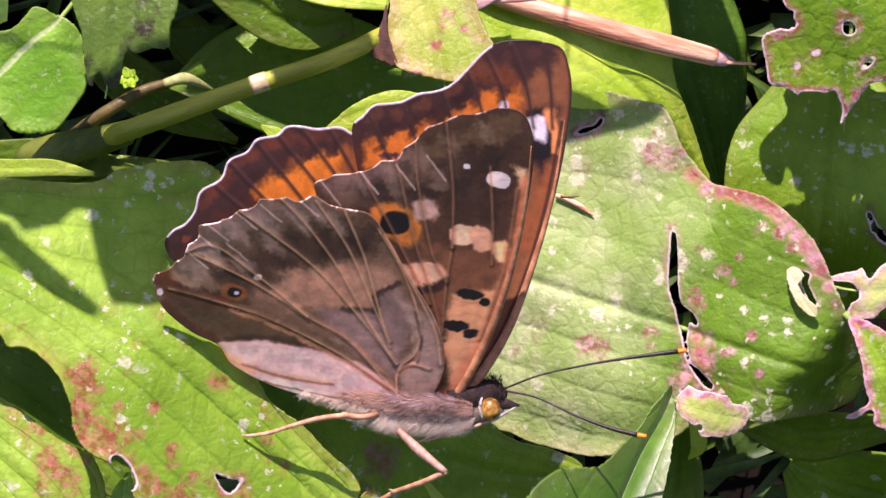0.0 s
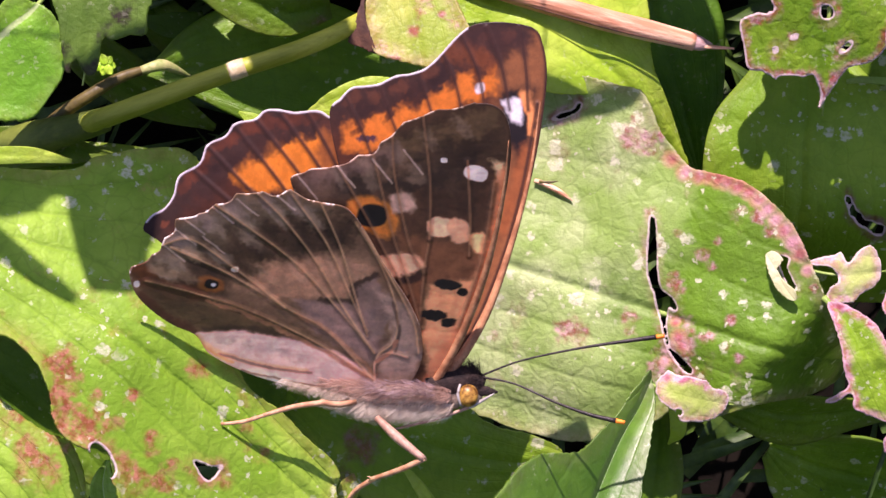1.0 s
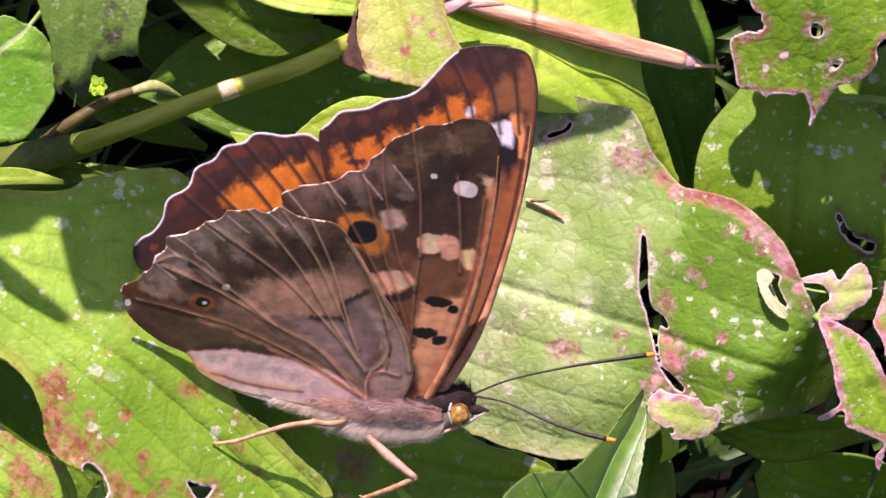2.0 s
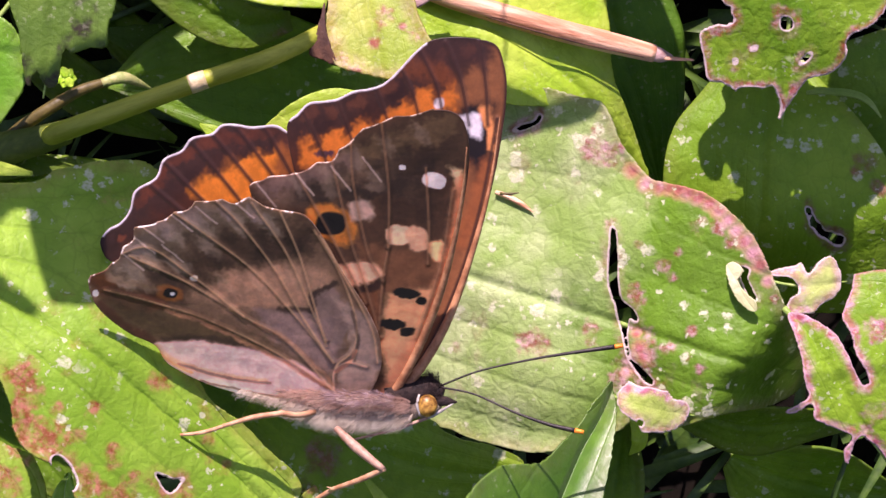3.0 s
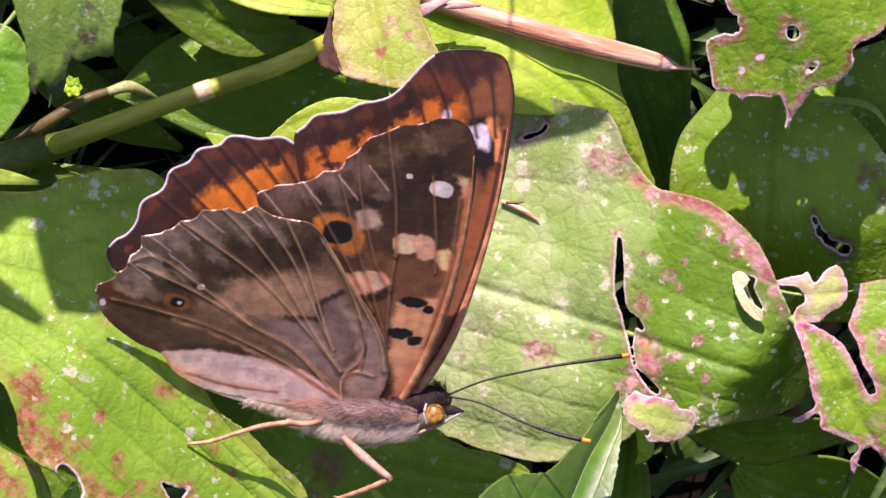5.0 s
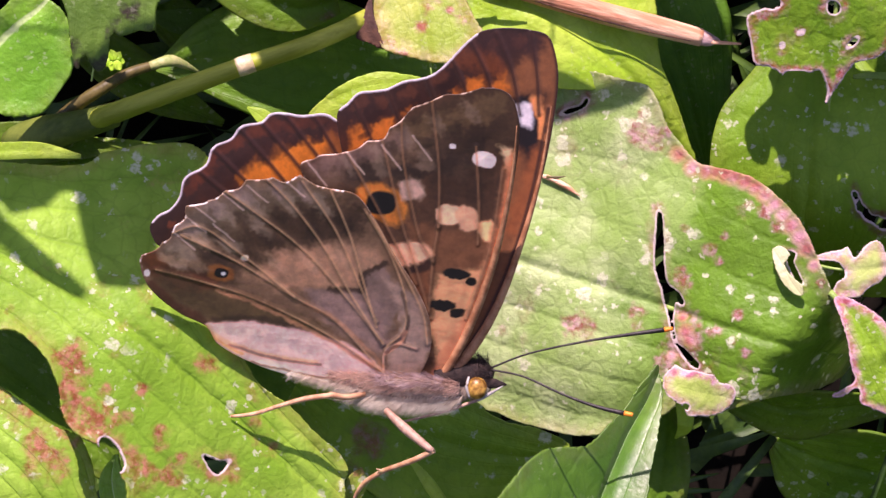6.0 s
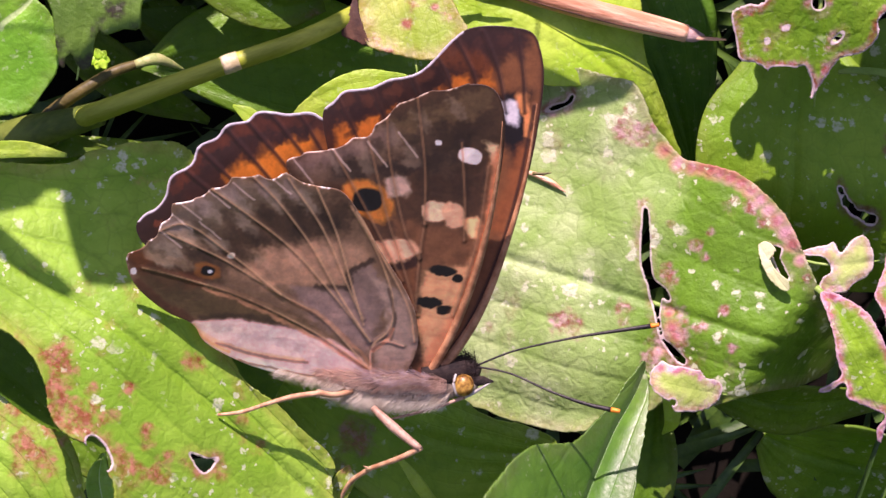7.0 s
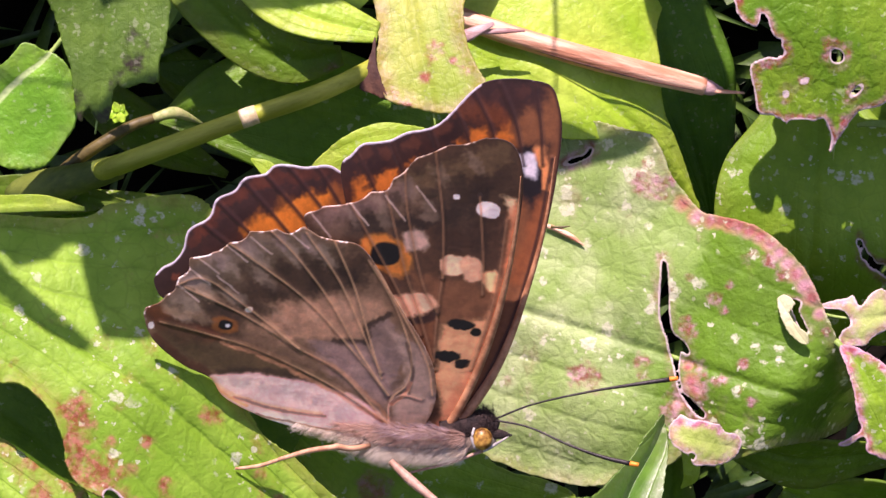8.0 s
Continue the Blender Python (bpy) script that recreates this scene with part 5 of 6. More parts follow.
    def build(self, name, mat, parent, shift=0.0, bow=None, thick=0.09, label=""):
        verts = []
        for x, y, r, j in zip(self.x, self.y, self.relief, self.jx):
            b = bow(x, y) if bow else 0.0
            verts.append((x * MM, (shift + b - r + 0.02 * j) * MM, y * MM))
        ob = mesh_object(name, verts, self.faces, mat, parent, label)
        a = ob.data.attributes.new("pigment", "FLOAT_COLOR", "POINT")
        a.data.foreach_set("color", np.hstack([self.rgb, np.ones((len(self.x), 1))]).astype(np.float32).ravel())
        th = ob.modifiers.new("thickness", "SOLIDIFY")
        th.thickness, th.offset = thick * MM, 0
        return ob


HINGE = Vector((-1.20, -13.20, 0))
fly = new("butterfly")
fly.matrix_world = BANK @ Matrix.Translation(HINGE * MM) @ pose(0, 0, 0, -90, 0, 0)
tagged(fly, "brown and orange butterfly perched with half-closed wings", "butterfly")


def near_forewing():
    w = Wing([(2.00, -0.43), (4.23, 3.92), (6.30, 9.84), (7.70, 15.62), (8.59, 21.28), (8.87, 25.17), (8.40, 27.80), (7.39, 28.88), (5.74, 29.05), (3.61, 28.61), (1.48, 28.07), (-0.32, 27.03), (-1.75, 25.61), (-2.81, 24.39), (-4.34, 23.89),
              (-5.68, 23.06), (-7.12, 22.90), (-8.56, 22.51), (-9.73, 21.50), (-7.71, 16.76), (-3.42, 8.66), (-0.50, 0.91)], scallop=(8, 18, 7, 0.3))
    w.fill((100, 70, 52))
    w.area([(-10.04, 20.72), (-2.80, 25.17), (8.08, 30.07), (9.61, 23.51), (-2.84, 20.16), (-9.62, 17.90)], (94, 72, 56), 3.0)
    w.area([(-0.89, 26.26), (7.62, 29.53), (9.13, 23.51), (4.35, 23.51), (0.05, 24.06)], (84, 62, 46), 2.0)
    w.streak([(-7.64, 20.72), (-3.30, 22.67), (0.05, 23.51), (3.88, 21.84)], 1.3, (126, 102, 86), 0.6, 1.0, 0.6)
    w.streak([(-2.81, 23.51), (1.96, 25.61), (6.70, 27.36)], 1.1, (124, 101, 73), 0.6, 1.0, 0.55)
    w.streak([(-5.71, 21.00), (-1.87, 21.00), (1.97, 21.56), (5.31, 23.51)], 0.8, (62, 48, 42), 0.7, 1.0, 0.7)
    w.area([(1.98, 11.00), (5.89, 12.17), (7.07, 15.62), (4.97, 3.92), (2.00, 0.91), (1.10, 6.30)], (192, 150, 108), 1.2, 0.4)
    w.area([(-0.93, 16.19), (1.98, 15.62), (6.84, 14.48), (6.38, 11.59), (1.98, 11.00), (0.52, 11.59)], (131, 88, 61), 1.4, 0.5)
    w.area([(-1.20, 11.00), (1.49, 11.88), (1.25, 6.90), (0.51, 6.30)], (136, 86, 55), 0.8)
    w.area([(0.29, 24.06), (6.72, 25.61), (6.80, 17.90), (1.97, 17.90), (0.77, 20.72)], (64, 44, 34), 3.0, 0.8, 0.6)
    w.streak([(-8.10, 21.84), (-4.73, 22.84), (-1.38, 24.06)], 0.9, (134, 108, 104), 0.8, 0.8, 0.7)
    for p in ((-5.70, 21.84), (-3.29, 23.06), (-0.80, 24.34), (1.96, 25.61), (4.71, 26.81), (-2.83, 21.28), (1.01, 22.12)):
        w.blob(p, 1.1, 0.55, (146, 128, 114), -60, 0.9, 0.6, 0.4)
    for p in ((-4.36, 21.84), (-1.95, 23.23), (0.77, 24.06), (3.39, 25.17), (0.05, 21.00)):
        w.blob(p, 0.8, 0.5, (58, 42, 34), -60, 0.9, 0.6, 0.5)
    # pale band of four patches
    w.blob((-0.70, 12.98), 2.1, 1.15, (206, 164, 132), 0, 0.3, 0.35)
    w.blob((2.80, 16.88), 1.05, 1.0, (206, 168, 136), 0, 0.25, 0.2)
    w.blob((4.49, 16.42), 0.95, 1.3, (192, 156, 124), 20, 0.3, 0.2)
    w.blob((6.20, 15.28), 0.8, 1.1, (218, 172, 124), 15, 0.35, 0.2)
    w.area([(-1.20, 11.47), (0.27, 12.17), (1.49, 12.46), (1.25, 11.30), (-0.71, 10.89)], (78, 46, 36), 0.5)
    # eyespot
    w.blob((-2.76, 18.01), 2.5, 1.6, (186, 122, 48), -38, 0.35, 0.4)
    w.blob((-2.95, 18.07), 1.25, 1.12, (14, 10, 12), 0, 0.2, 0.12)
    w.blob((-0.34, 19.37), 1.1, 1.05, (170, 148, 134), 0, 0.6, 0.35)
    w.blob((5.89, 22.28), 0.98, 0.72, (222, 204, 198), -20, 0.2, 0.12)
    w.blob((3.21, 23.56), 0.28, 0.24, (209, 200, 194), 0, 0.4, 0.05)
    w.area([(7.12, 23.73), (8.37, 23.06), (8.21, 21.00), (7.72, 21.84)], (194, 172, 135), 0.6)
    # black marks in the cell
    w.blob((3.45, 10.95), 1.15, 0.5, (20, 14, 14), -5, 0.25, 0.25)
    w.blob((4.78, 10.07), 0.5, 0.4, (26, 18, 18), -40, 0.3, 0.15)
    w.blob((2.28, 7.66), 1.2, 0.6, (20, 14, 14), -5, 0.25, 0.25)
    w.blob((3.67, 6.84), 0.62, 0.45, (26, 18, 18), 0, 0.3, 0.15)
    w.streak([(2.00, 0.30), (5.44, 6.90), (7.43, 13.90), (8.68, 21.84)], 0.95, (186, 130, 92), 0.5, 0.2, 0.85)
    w.streak([(3.00, 0.91), (6.17, 8.08), (8.03, 16.19), (8.79, 23.51)], 0.18, (78, 48, 36), 0.5, 0.1, 0.8)
    for line in ([(1.10, 6.90), (1.49, 12.17), (1.98, 15.62)], [(1.25, 6.30), (0.03, 11.59), (-1.17, 16.19), (-2.71, 24.06)], [(5.39, 13.90), (5.45, 17.90), (5.21, 23.51)],
                 [(1.49, 12.17), (0.28, 15.05), (-0.91, 21.84), (-1.13, 26.26)], [(0.02, 9.84), (-2.87, 16.76), (-5.69, 22.95)], [(1.98, 15.62), (2.06, 21.28), (1.48, 27.90)], [(4.46, 6.30), (6.51, 13.90), (7.49, 21.28)]):
        w.vein(line, (151, 114, 86), 0.10, 0.55, 0.07)
    # pale dashes: grazing sunlight on the relief, painted into the pigment
    for p in ((-5.12, 22.12), (-1.96, 22.51), (0.63, 23.40), (-8.35, 21.00)):
        w.streak([(p[0] - 0.8, p[1] + 1.2), (p[0] + 0.8, p[1] - 1.2)], 0.08, (200, 184, 172), 0.5, 0.08, 0.5)
    w.rim(0.11, (211, 198, 189), 0.45, 0.4, lambda x, y: (x < 5) * smooth(-0.1, 0.3, w.jx))
    w.rim(0.14, (64, 40, 30), 0.6, 0.4, lambda x, y: (x > 6).astype(float))
    w.contrast(1.42)
    return w


def near_hindwing():
    w = Wing([(-0.60, -0.43), (1.15, 2.72), (1.20, 6.30), (0.12, 9.54), (-1.82, 13.32), (-3.45, 16.88), (-5.01, 19.31), (-6.69, 19.82), (-8.37, 20.27), (-9.74, 21.17), (-11.00, 20.78), (-12.43, 21.00), (-13.87, 21.00), (-14.76, 20.38), (-15.83, 19.82),
              (-16.71, 19.48), (-17.51, 18.75), (-18.67, 18.58), (-19.66, 18.01), (-20.00, 16.88), (-21.02, 15.62), (-21.45, 14.76), (-22.56, 13.90), (-23.66, 13.21), (-23.80, 12.28), (-23.40, 10.54), (-22.30, 8.90), (-20.45, 7.19), (-18.38, 5.95), (-17.26, 3.92), (-13.95, 1.76),
              (-9.99, 0.30), (-6.01, -0.67), (-3.01, -1.16)], scallop=(9, 23, 8, 0.34))
    w.fill((126, 100, 80))
    w.area([(-23.39, 12.75), (-19.76, 17.90), (-14.84, 20.72), (-9.55, 21.28), (-7.67, 19.03), (-13.53, 16.19), (-17.51, 13.32), (-21.05, 10.42)], (124, 106, 88), 3.0, 0.8)
    w.streak([(-20.90, 13.90), (-16.38, 17.90), (-11.53, 18.75), (-7.19, 18.47)], 1.2, (100, 88, 73), 0.7, 1.0, 0.6)
    w.streak([(-17.60, 11.00), (-14.06, 14.76), (-10.38, 16.19), (-5.76, 17.33)], 1.5, (84, 62, 46), 0.7, 0.9, 0.65)
    w.streak([(-9.70, 13.90), (-7.73, 15.62), (-5.29, 16.19)], 1.0, (66, 48, 40), 0.6, 0.6, 0.6)
    w.streak([(-17.07, 12.17), (-13.57, 15.05), (-9.65, 16.48), (-5.76, 17.22)], 1.9, (76, 56, 42), 0.7, 0.9, 0.5)
    w.streak([(-20.85, 15.05), (-17.35, 17.90), (-13.43, 19.71)], 0.9, (134, 118, 108), 0.8, 0.8, 0.5)
    for p, a in (((-18.89, 15.62), 40), ((-16.40, 17.45), 45), ((-13.95, 18.35), 50), ((-10.81, 18.81), 60), ((-19.94, 13.67), 30), ((-16.02, 14.36), 40), ((-13.34, 16.08), 45), ((-20.98, 12.17), 20), ((-8.16, 18.35), 60)):
        w.blob(p, 1.3, 0.6, (152, 138, 124), -a, 0.9, 0.6, 0.55)
    for p in ((-17.19, 15.62), (-14.72, 17.05), (-11.57, 17.22), (-8.91, 17.05), (-18.24, 13.44)):
        w.blob(p, 0.9, 0.6, (62, 46, 34), -45, 0.9, 0.6, 0.5)
    for p, a in (((-16.9, 13.0), 40), ((-12.6, 14.9), 48), ((-9.0, 15.6), 55), ((-6.2, 16.6), 60), ((-18.6, 11.6), 30)):
        w.blob(p, 1.3, 0.7, (58, 42, 32), -a, 0.9, 0.7, 0.45)
    for p, a in (((-19.6, 16.2), 40), ((-17.2, 18.2), 48), ((-14.6, 19.4), 55), ((-11.8, 19.9), 60), ((-9.4, 19.6), 62)):
        w.blob(p, 1.0, 0.55, (150, 132, 130), -a, 0.9, 0.5, 0.45)
    # pale middle band with a sharp inner edge
    w.area([(-14.17, 11.00), (-11.66, 13.61), (-7.75, 14.36), (-3.37, 14.02), (-2.81, 12.17), (-4.67, 11.47), (-4.79, 9.72), (-9.79, 9.95), (-11.76, 9.54)], (168, 134, 108), 1.4, 0.5, 0.9)
    w.area([(-9.79, 9.84), (-4.79, 9.66), (-4.57, 11.35), (-2.66, 12.17), (-0.96, 8.66), (-2.97, 3.92), (-5.93, 5.11)], (134, 112, 105), 0.5, 0.3)
    w.streak([(-7.34, 9.72), (-4.79, 9.60), (-4.48, 11.24), (-2.61, 12.22)], 0.28, (66, 48, 42), 0.6, 0.3, 0.8)
    w.area([(-9.80, 9.54), (-2.93, 8.66), (-1.98, 3.32), (-3.48, 2.72), (-7.89, 6.30)], (150, 126, 121), 1.4, 0.4, 0.7)
    w.area([(-2.91, 11.00), (0.51, 8.66), (1.30, 3.32), (-0.50, -0.61), (-2.99, 0.91), (-1.98, 3.92), (-1.22, 6.90)], (154, 132, 120), 0.8, 0.4)
    # brown tail corner and eyespot
    w.area([(-23.75, 13.32), (-21.46, 12.17), (-18.60, 10.42), (-13.75, 8.66), (-7.90, 5.71), (-9.88, 5.71), (-17.77, 6.30), (-21.64, 8.08)], (100, 82, 56), 1.5, 0.5)
    w.streak([(-23.13, 13.04), (-21.03, 11.00), (-18.11, 10.54)], 0.9, (106, 62, 36), 0.6, 0.4, 0.9)
    w.blob((-16.90, 11.47), 1.15, 0.8, (142, 90, 42), -15, 0.4, 0.2)
    w.blob((-16.85, 11.47), 0.62, 0.48, (20, 14, 14), -10, 0.3, 0.1)
    w.blob((-16.65, 11.41), 0.2, 0.16, (203, 214, 231), 0, 0.4, 0.0)
    w.blob((-14.70, 12.98), 0.3, 0.3, (211, 187, 168), 0, 0.5, 0.1)
    w.blob((-23.25, 11.53), 0.25, 0.35, (209, 214, 212), 0, 0.4, 0.1)
    # pinkish inner fold
    w.area([(-18.76, 6.30), (-14.30, 6.54), (-9.88, 5.59), (-5.95, 3.92), (-2.49, 0.91), (-3.51, -1.52), (-10.01, -0.61), (-16.92, 2.42)], (198, 164, 158), 0.5, 0.25)
    w.streak([(-18.28, 5.83), (-16.85, 4.28), (-12.93, 2.72), (-8.96, 2.00)], 0.3, (198, 160, 131), 0.5, 0.1)
    w.streak([(-16.37, 3.92), (-12.44, 2.48), (-8.47, 1.76)], 0.16, (152, 124, 116), 0.5, 0.1)
    w.streak([(-13.96, 1.51), (-10.00, 0.18), (-6.01, -0.67)], 0.7, (218, 207, 176), 0.6, 0.4, 0.7)
    for line in ([(-2.99, 0.91), (-7.91, 5.11), (-13.75, 8.66), (-18.35, 10.54), (-22.45, 11.88)], [(-2.99, 0.91), (-6.90, 6.30), (-10.55, 8.96), (-15.58, 12.75), (-20.11, 15.34)], [(-2.87, 3.92), (-5.88, 8.66), (-9.70, 13.90), (-13.97, 17.90), (-16.08, 19.71)],
                 [(-2.87, 3.92), (-5.39, 8.66), (-7.76, 13.90), (-10.34, 18.18), (-12.44, 20.83)], [(-3.44, 6.30), (-4.64, 9.54), (-6.76, 15.62), (-9.56, 20.72)], [(-3.45, 5.71), (-4.39, 9.84), (-5.55, 15.05), (-7.17, 19.82)],
                 [(-2.73, 3.32), (-2.37, 3.92), (-1.08, 5.41), (-0.87, 8.66), (-2.16, 13.32), (-4.31, 17.90)], [(-10.55, 8.96), (-15.07, 13.44), (-18.38, 16.19), (-20.83, 15.62)], [(1.00, 3.92), (0.51, 7.49), (-1.68, 12.75), (-3.83, 17.33)]):
        w.vein(line, (184, 152, 116), 0.09, 0.6, 0.06, 0.12)
    w.vein([(-2.89, 0.91), (-2.78, 3.02), (-1.58, 3.92), (0.01, 3.44)], (186, 150, 128), 0.10, 0.7, 0.06)
    # pale dashes near the margin, grazing sunlight laid on as pigment
    for p in ((-18.08, 17.62), (-15.58, 18.75), (-13.44, 19.48), (-18.85, 16.48), (-16.46, 15.62), (-19.89, 14.76), (-10.29, 20.05)):
        w.streak([(p[0] - 0.9, p[1] + 0.9), (p[0] + 0.9, p[1] - 0.9)], 0.08, (200, 184, 172), 0.5, 0.08, 0.5)
    # olive and rust clouding round the tail, dusky inner end of the pale band
    w.blob((-20.6, 10.3), 2.2, 1.0, (84, 68, 44), -28, 0.9, 0.5, 0.7)
    w.blob((-22.6, 12.9), 0.9, 0.5, (124, 74, 38), -20, 0.8, 0.3, 0.7)
    w.blob((-14.2, 8.6), 2.6, 0.6, (112, 82, 60), -28, 0.9, 0.5, 0.6)
    w.streak([(-17.6, 6.6), (-13.8, 6.7), (-9.6, 5.6)], 0.3, (62, 46, 38), 0.8, 0.2, 0.6)
    for p, a in (((-21.2, 12.9), 35), ((-18.2, 14.6), 40), ((-12.2, 12.4), 45), ((-9.2, 12.6), 50), ((-6.4, 12.9), 60), ((-19.3, 12.4), 25)):
        w.blob(p, 1.2, 0.45, (176, 150, 124), -a, 0.9, 0.5, 0.35)
    # rust-brown tail margin, tan hairs along the lowest vein and the fold's crease
    w.streak([(-22.9, 10.2), (-21.2, 8.2), (-19.0, 6.6)], 0.5, (92, 52, 30), 0.7, 0.4, 0.8)
    w.streak([(-3.2, 1.1), (-8.4, 4.9), (-13.9, 8.2), (-17.2, 9.8)], 0.22, (176, 132, 98), 0.6, 0.25, 0.7)
    w.streak([(-2.9, 1.6), (-6.4, 5.9), (-9.6, 8.2)], 0.2, (168, 126, 96), 0.6, 0.2, 0.6)
    w.streak([(-18.2, 5.6), (-14.0, 5.5), (-9.5, 4.5), (-6.0, 3.0)], 0.35, (206, 168, 158), 0.8, 0.3, 0.3)
    w.streak([(-18.4, 5.9), (-17.4, 4.4), (-15.4, 3.0)], 0.16, (214, 150, 104), 0.5, 0.1, 0.9)
    w.streak([(-14.5, 2.1), (-10.5, 0.9), (-7.0, 0.2)], 0.12, (108, 84, 80), 0.6, 0.15, 0.7)
    w.streak([(-1.0, 4.0), (-0.7, 6.5), (-1.2, 9.4)], 0.14, (84, 62, 58), 0.6, 0.1, 0.6)
    w.streak([(-2.6, 3.0), (-1.4, 4.1), (-0.9, 5.2)], 0.2, (190, 140, 108), 0.5, 0.1, 0.8)
    w.rim(0.13, (228, 218, 212), 0.75, 0.4, lambda x, y: ((y > 12) & (x < -6)) * smooth(-0.1, 0.3, w.jx))
    w.contrast(1.42)
    return w


def far_forewing():
    w = Wing([(1.75, -0.89), (4.49, 1.94), (7.21, 6.51), (9.65, 13.21), (11.31, 19.81), (12.14, 24.84), (12.35, 27.84), (11.99, 30.07), (11.39, 31.31), (9.98, 31.80), (7.80, 32.00), (5.76, 31.70), (4.31, 30.61), (2.95, 29.13), (1.74, 28.03),
              (0.42, 27.54), (-0.94, 27.34), (-2.31, 26.69), (-3.48, 26.49), (-4.75, 26.34), (-5.73, 25.44), (-6.72, 24.04), (-5.87, 19.31), (-3.45, 10.64), (-0.50, 0.26)])
    w.fill((78, 38, 20))
    w.area([(8.29, 31.31), (12.66, 31.31), (11.81, 19.31), (8.92, 10.64), (4.00, 0.79), (1.50, 0.26), (6.92, 15.76)], (142, 88, 50), 2.0)
    w.streak([(-5.83, 25.09), (-1.92, 26.24), (1.98, 27.34), (4.89, 30.07), (9.26, 31.06)], 1.7, (58, 34, 26), 0.5, 0.6)
    w.streak([(-5.84, 23.34), (-1.93, 25.09), (1.98, 26.59), (4.41, 28.08), (8.30, 29.33)], 1.2, (62, 34, 24), 0.7, 0.8, 0.8)
    w.area([(-5.86, 20.82), (-5.35, 23.34), (-1.93, 23.84), (1.98, 25.59), (4.42, 27.34), (7.82, 27.84), (8.32, 25.84), (2.96, 23.84), (-1.94, 20.82)], (212, 118, 36), 1.0, 0.6)
    w.streak([(3.92, 29.33), (5.38, 29.57), (6.85, 28.33)], 0.9, (120, 62, 28), 0.7, 0.6, 0.8)
    w.blob((2.71, 27.34), 1.2, 0.9, (44, 22, 18), 30, 0.7, 0.6, 0.8)
    w.blob((0.52, 25.59), 1.0, 0.9, (56, 28, 20), 30, 0.7, 0.6, 0.7)
    w.blob((-3.39, 24.24), 1.2, 0.7, (50, 26, 20), 10, 0.7, 0.6, 0.8)
    for p in ((-4.76, 25.24), (-2.66, 25.59), (-0.56, 26.34), (1.98, 27.59), (4.41, 29.57), (6.84, 30.56), (9.02, 30.81)):
        w.blob(p, 0.75, 0.5, (104, 58, 36), 40, 0.9, 0.5, 0.6)
    w.area([(8.08, 26.09), (11.25, 26.34), (11.05, 21.83), (9.84, 19.31), (8.35, 22.33)], (24, 14, 16), 1.2, 0.4)
    w.area([(8.33, 25.19), (10.14, 25.24), (10.11, 23.04), (9.32, 23.34)], (240, 236, 246), 0.5, 0.25)
    w.blob((6.47, 26.24), 0.45, 0.5, (226, 216, 222), 0, 0.4, 0.1)
    w.streak([(10.38, 25.59), (10.88, 24.09), (11.04, 22.08)], 0.5, (244, 158, 92), 0.6, 0.3, 1.0, 0.5)
    w.streak([(2.50, 0.26), (5.98, 4.96), (8.67, 11.16), (10.59, 18.30)], 0.8, (156, 98, 58), 0.6, 0.3, 0.9)
    w.streak([(10.57, 20.82), (9.61, 17.28), (8.41, 13.72)], 0.6, (164, 92, 46), 0.7, 0.4, 0.8)
    w.blob((-3.41, 21.73), 0.8, 0.35, (80, 50, 60), 0, 0.5, 0.4)
    for line in ([(-5.34, 25.59), (-3.41, 21.33), (-1.95, 16.77)], [(-2.31, 26.34), (-1.20, 23.34), (0.51, 18.80)], [(1.01, 27.59), (1.98, 24.84), (3.46, 19.81)], [(3.19, 29.33), (4.42, 26.34), (5.42, 20.82)], [(4.89, 30.81), (6.37, 27.34), (7.12, 22.84)], [(7.07, 31.60), (8.31, 28.33), (9.07, 24.34)], [(9.98, 31.60), (10.50, 27.84), (10.68, 24.34)],
                 [(2.00, -0.37), (5.48, 4.44), (8.18, 10.64), (10.10, 17.28), (11.51, 24.84)]):
        w.vein(line, (60, 32, 24), 0.12, 0.8)
    for p, a in (((-4.3, 23.0), 70), ((-1.6, 23.9), 70), ((1.2, 25.0), 65), ((3.9, 26.6), 60), ((6.3, 27.4), 60)):
        w.blob(p, 0.8, 0.35, (52, 26, 20), a, 0.8, 0.5, 0.75)
    w.streak([(5.2, 30.6), (8.0, 30.6), (10.2, 30.2)], 0.8, (64, 36, 30), 0.8, 0.6, 0.6)
    w.rim(0.16, (238, 230, 238), 0.85, 0.4, lambda x, y: ((x < 5.5) & (y > 23.4 - 0.2 * x)).astype(float))
    w.rim(0.22, (40, 20, 14), 0.8, 0.5, lambda x, y: (x > 6.5).astype(float))
    return w


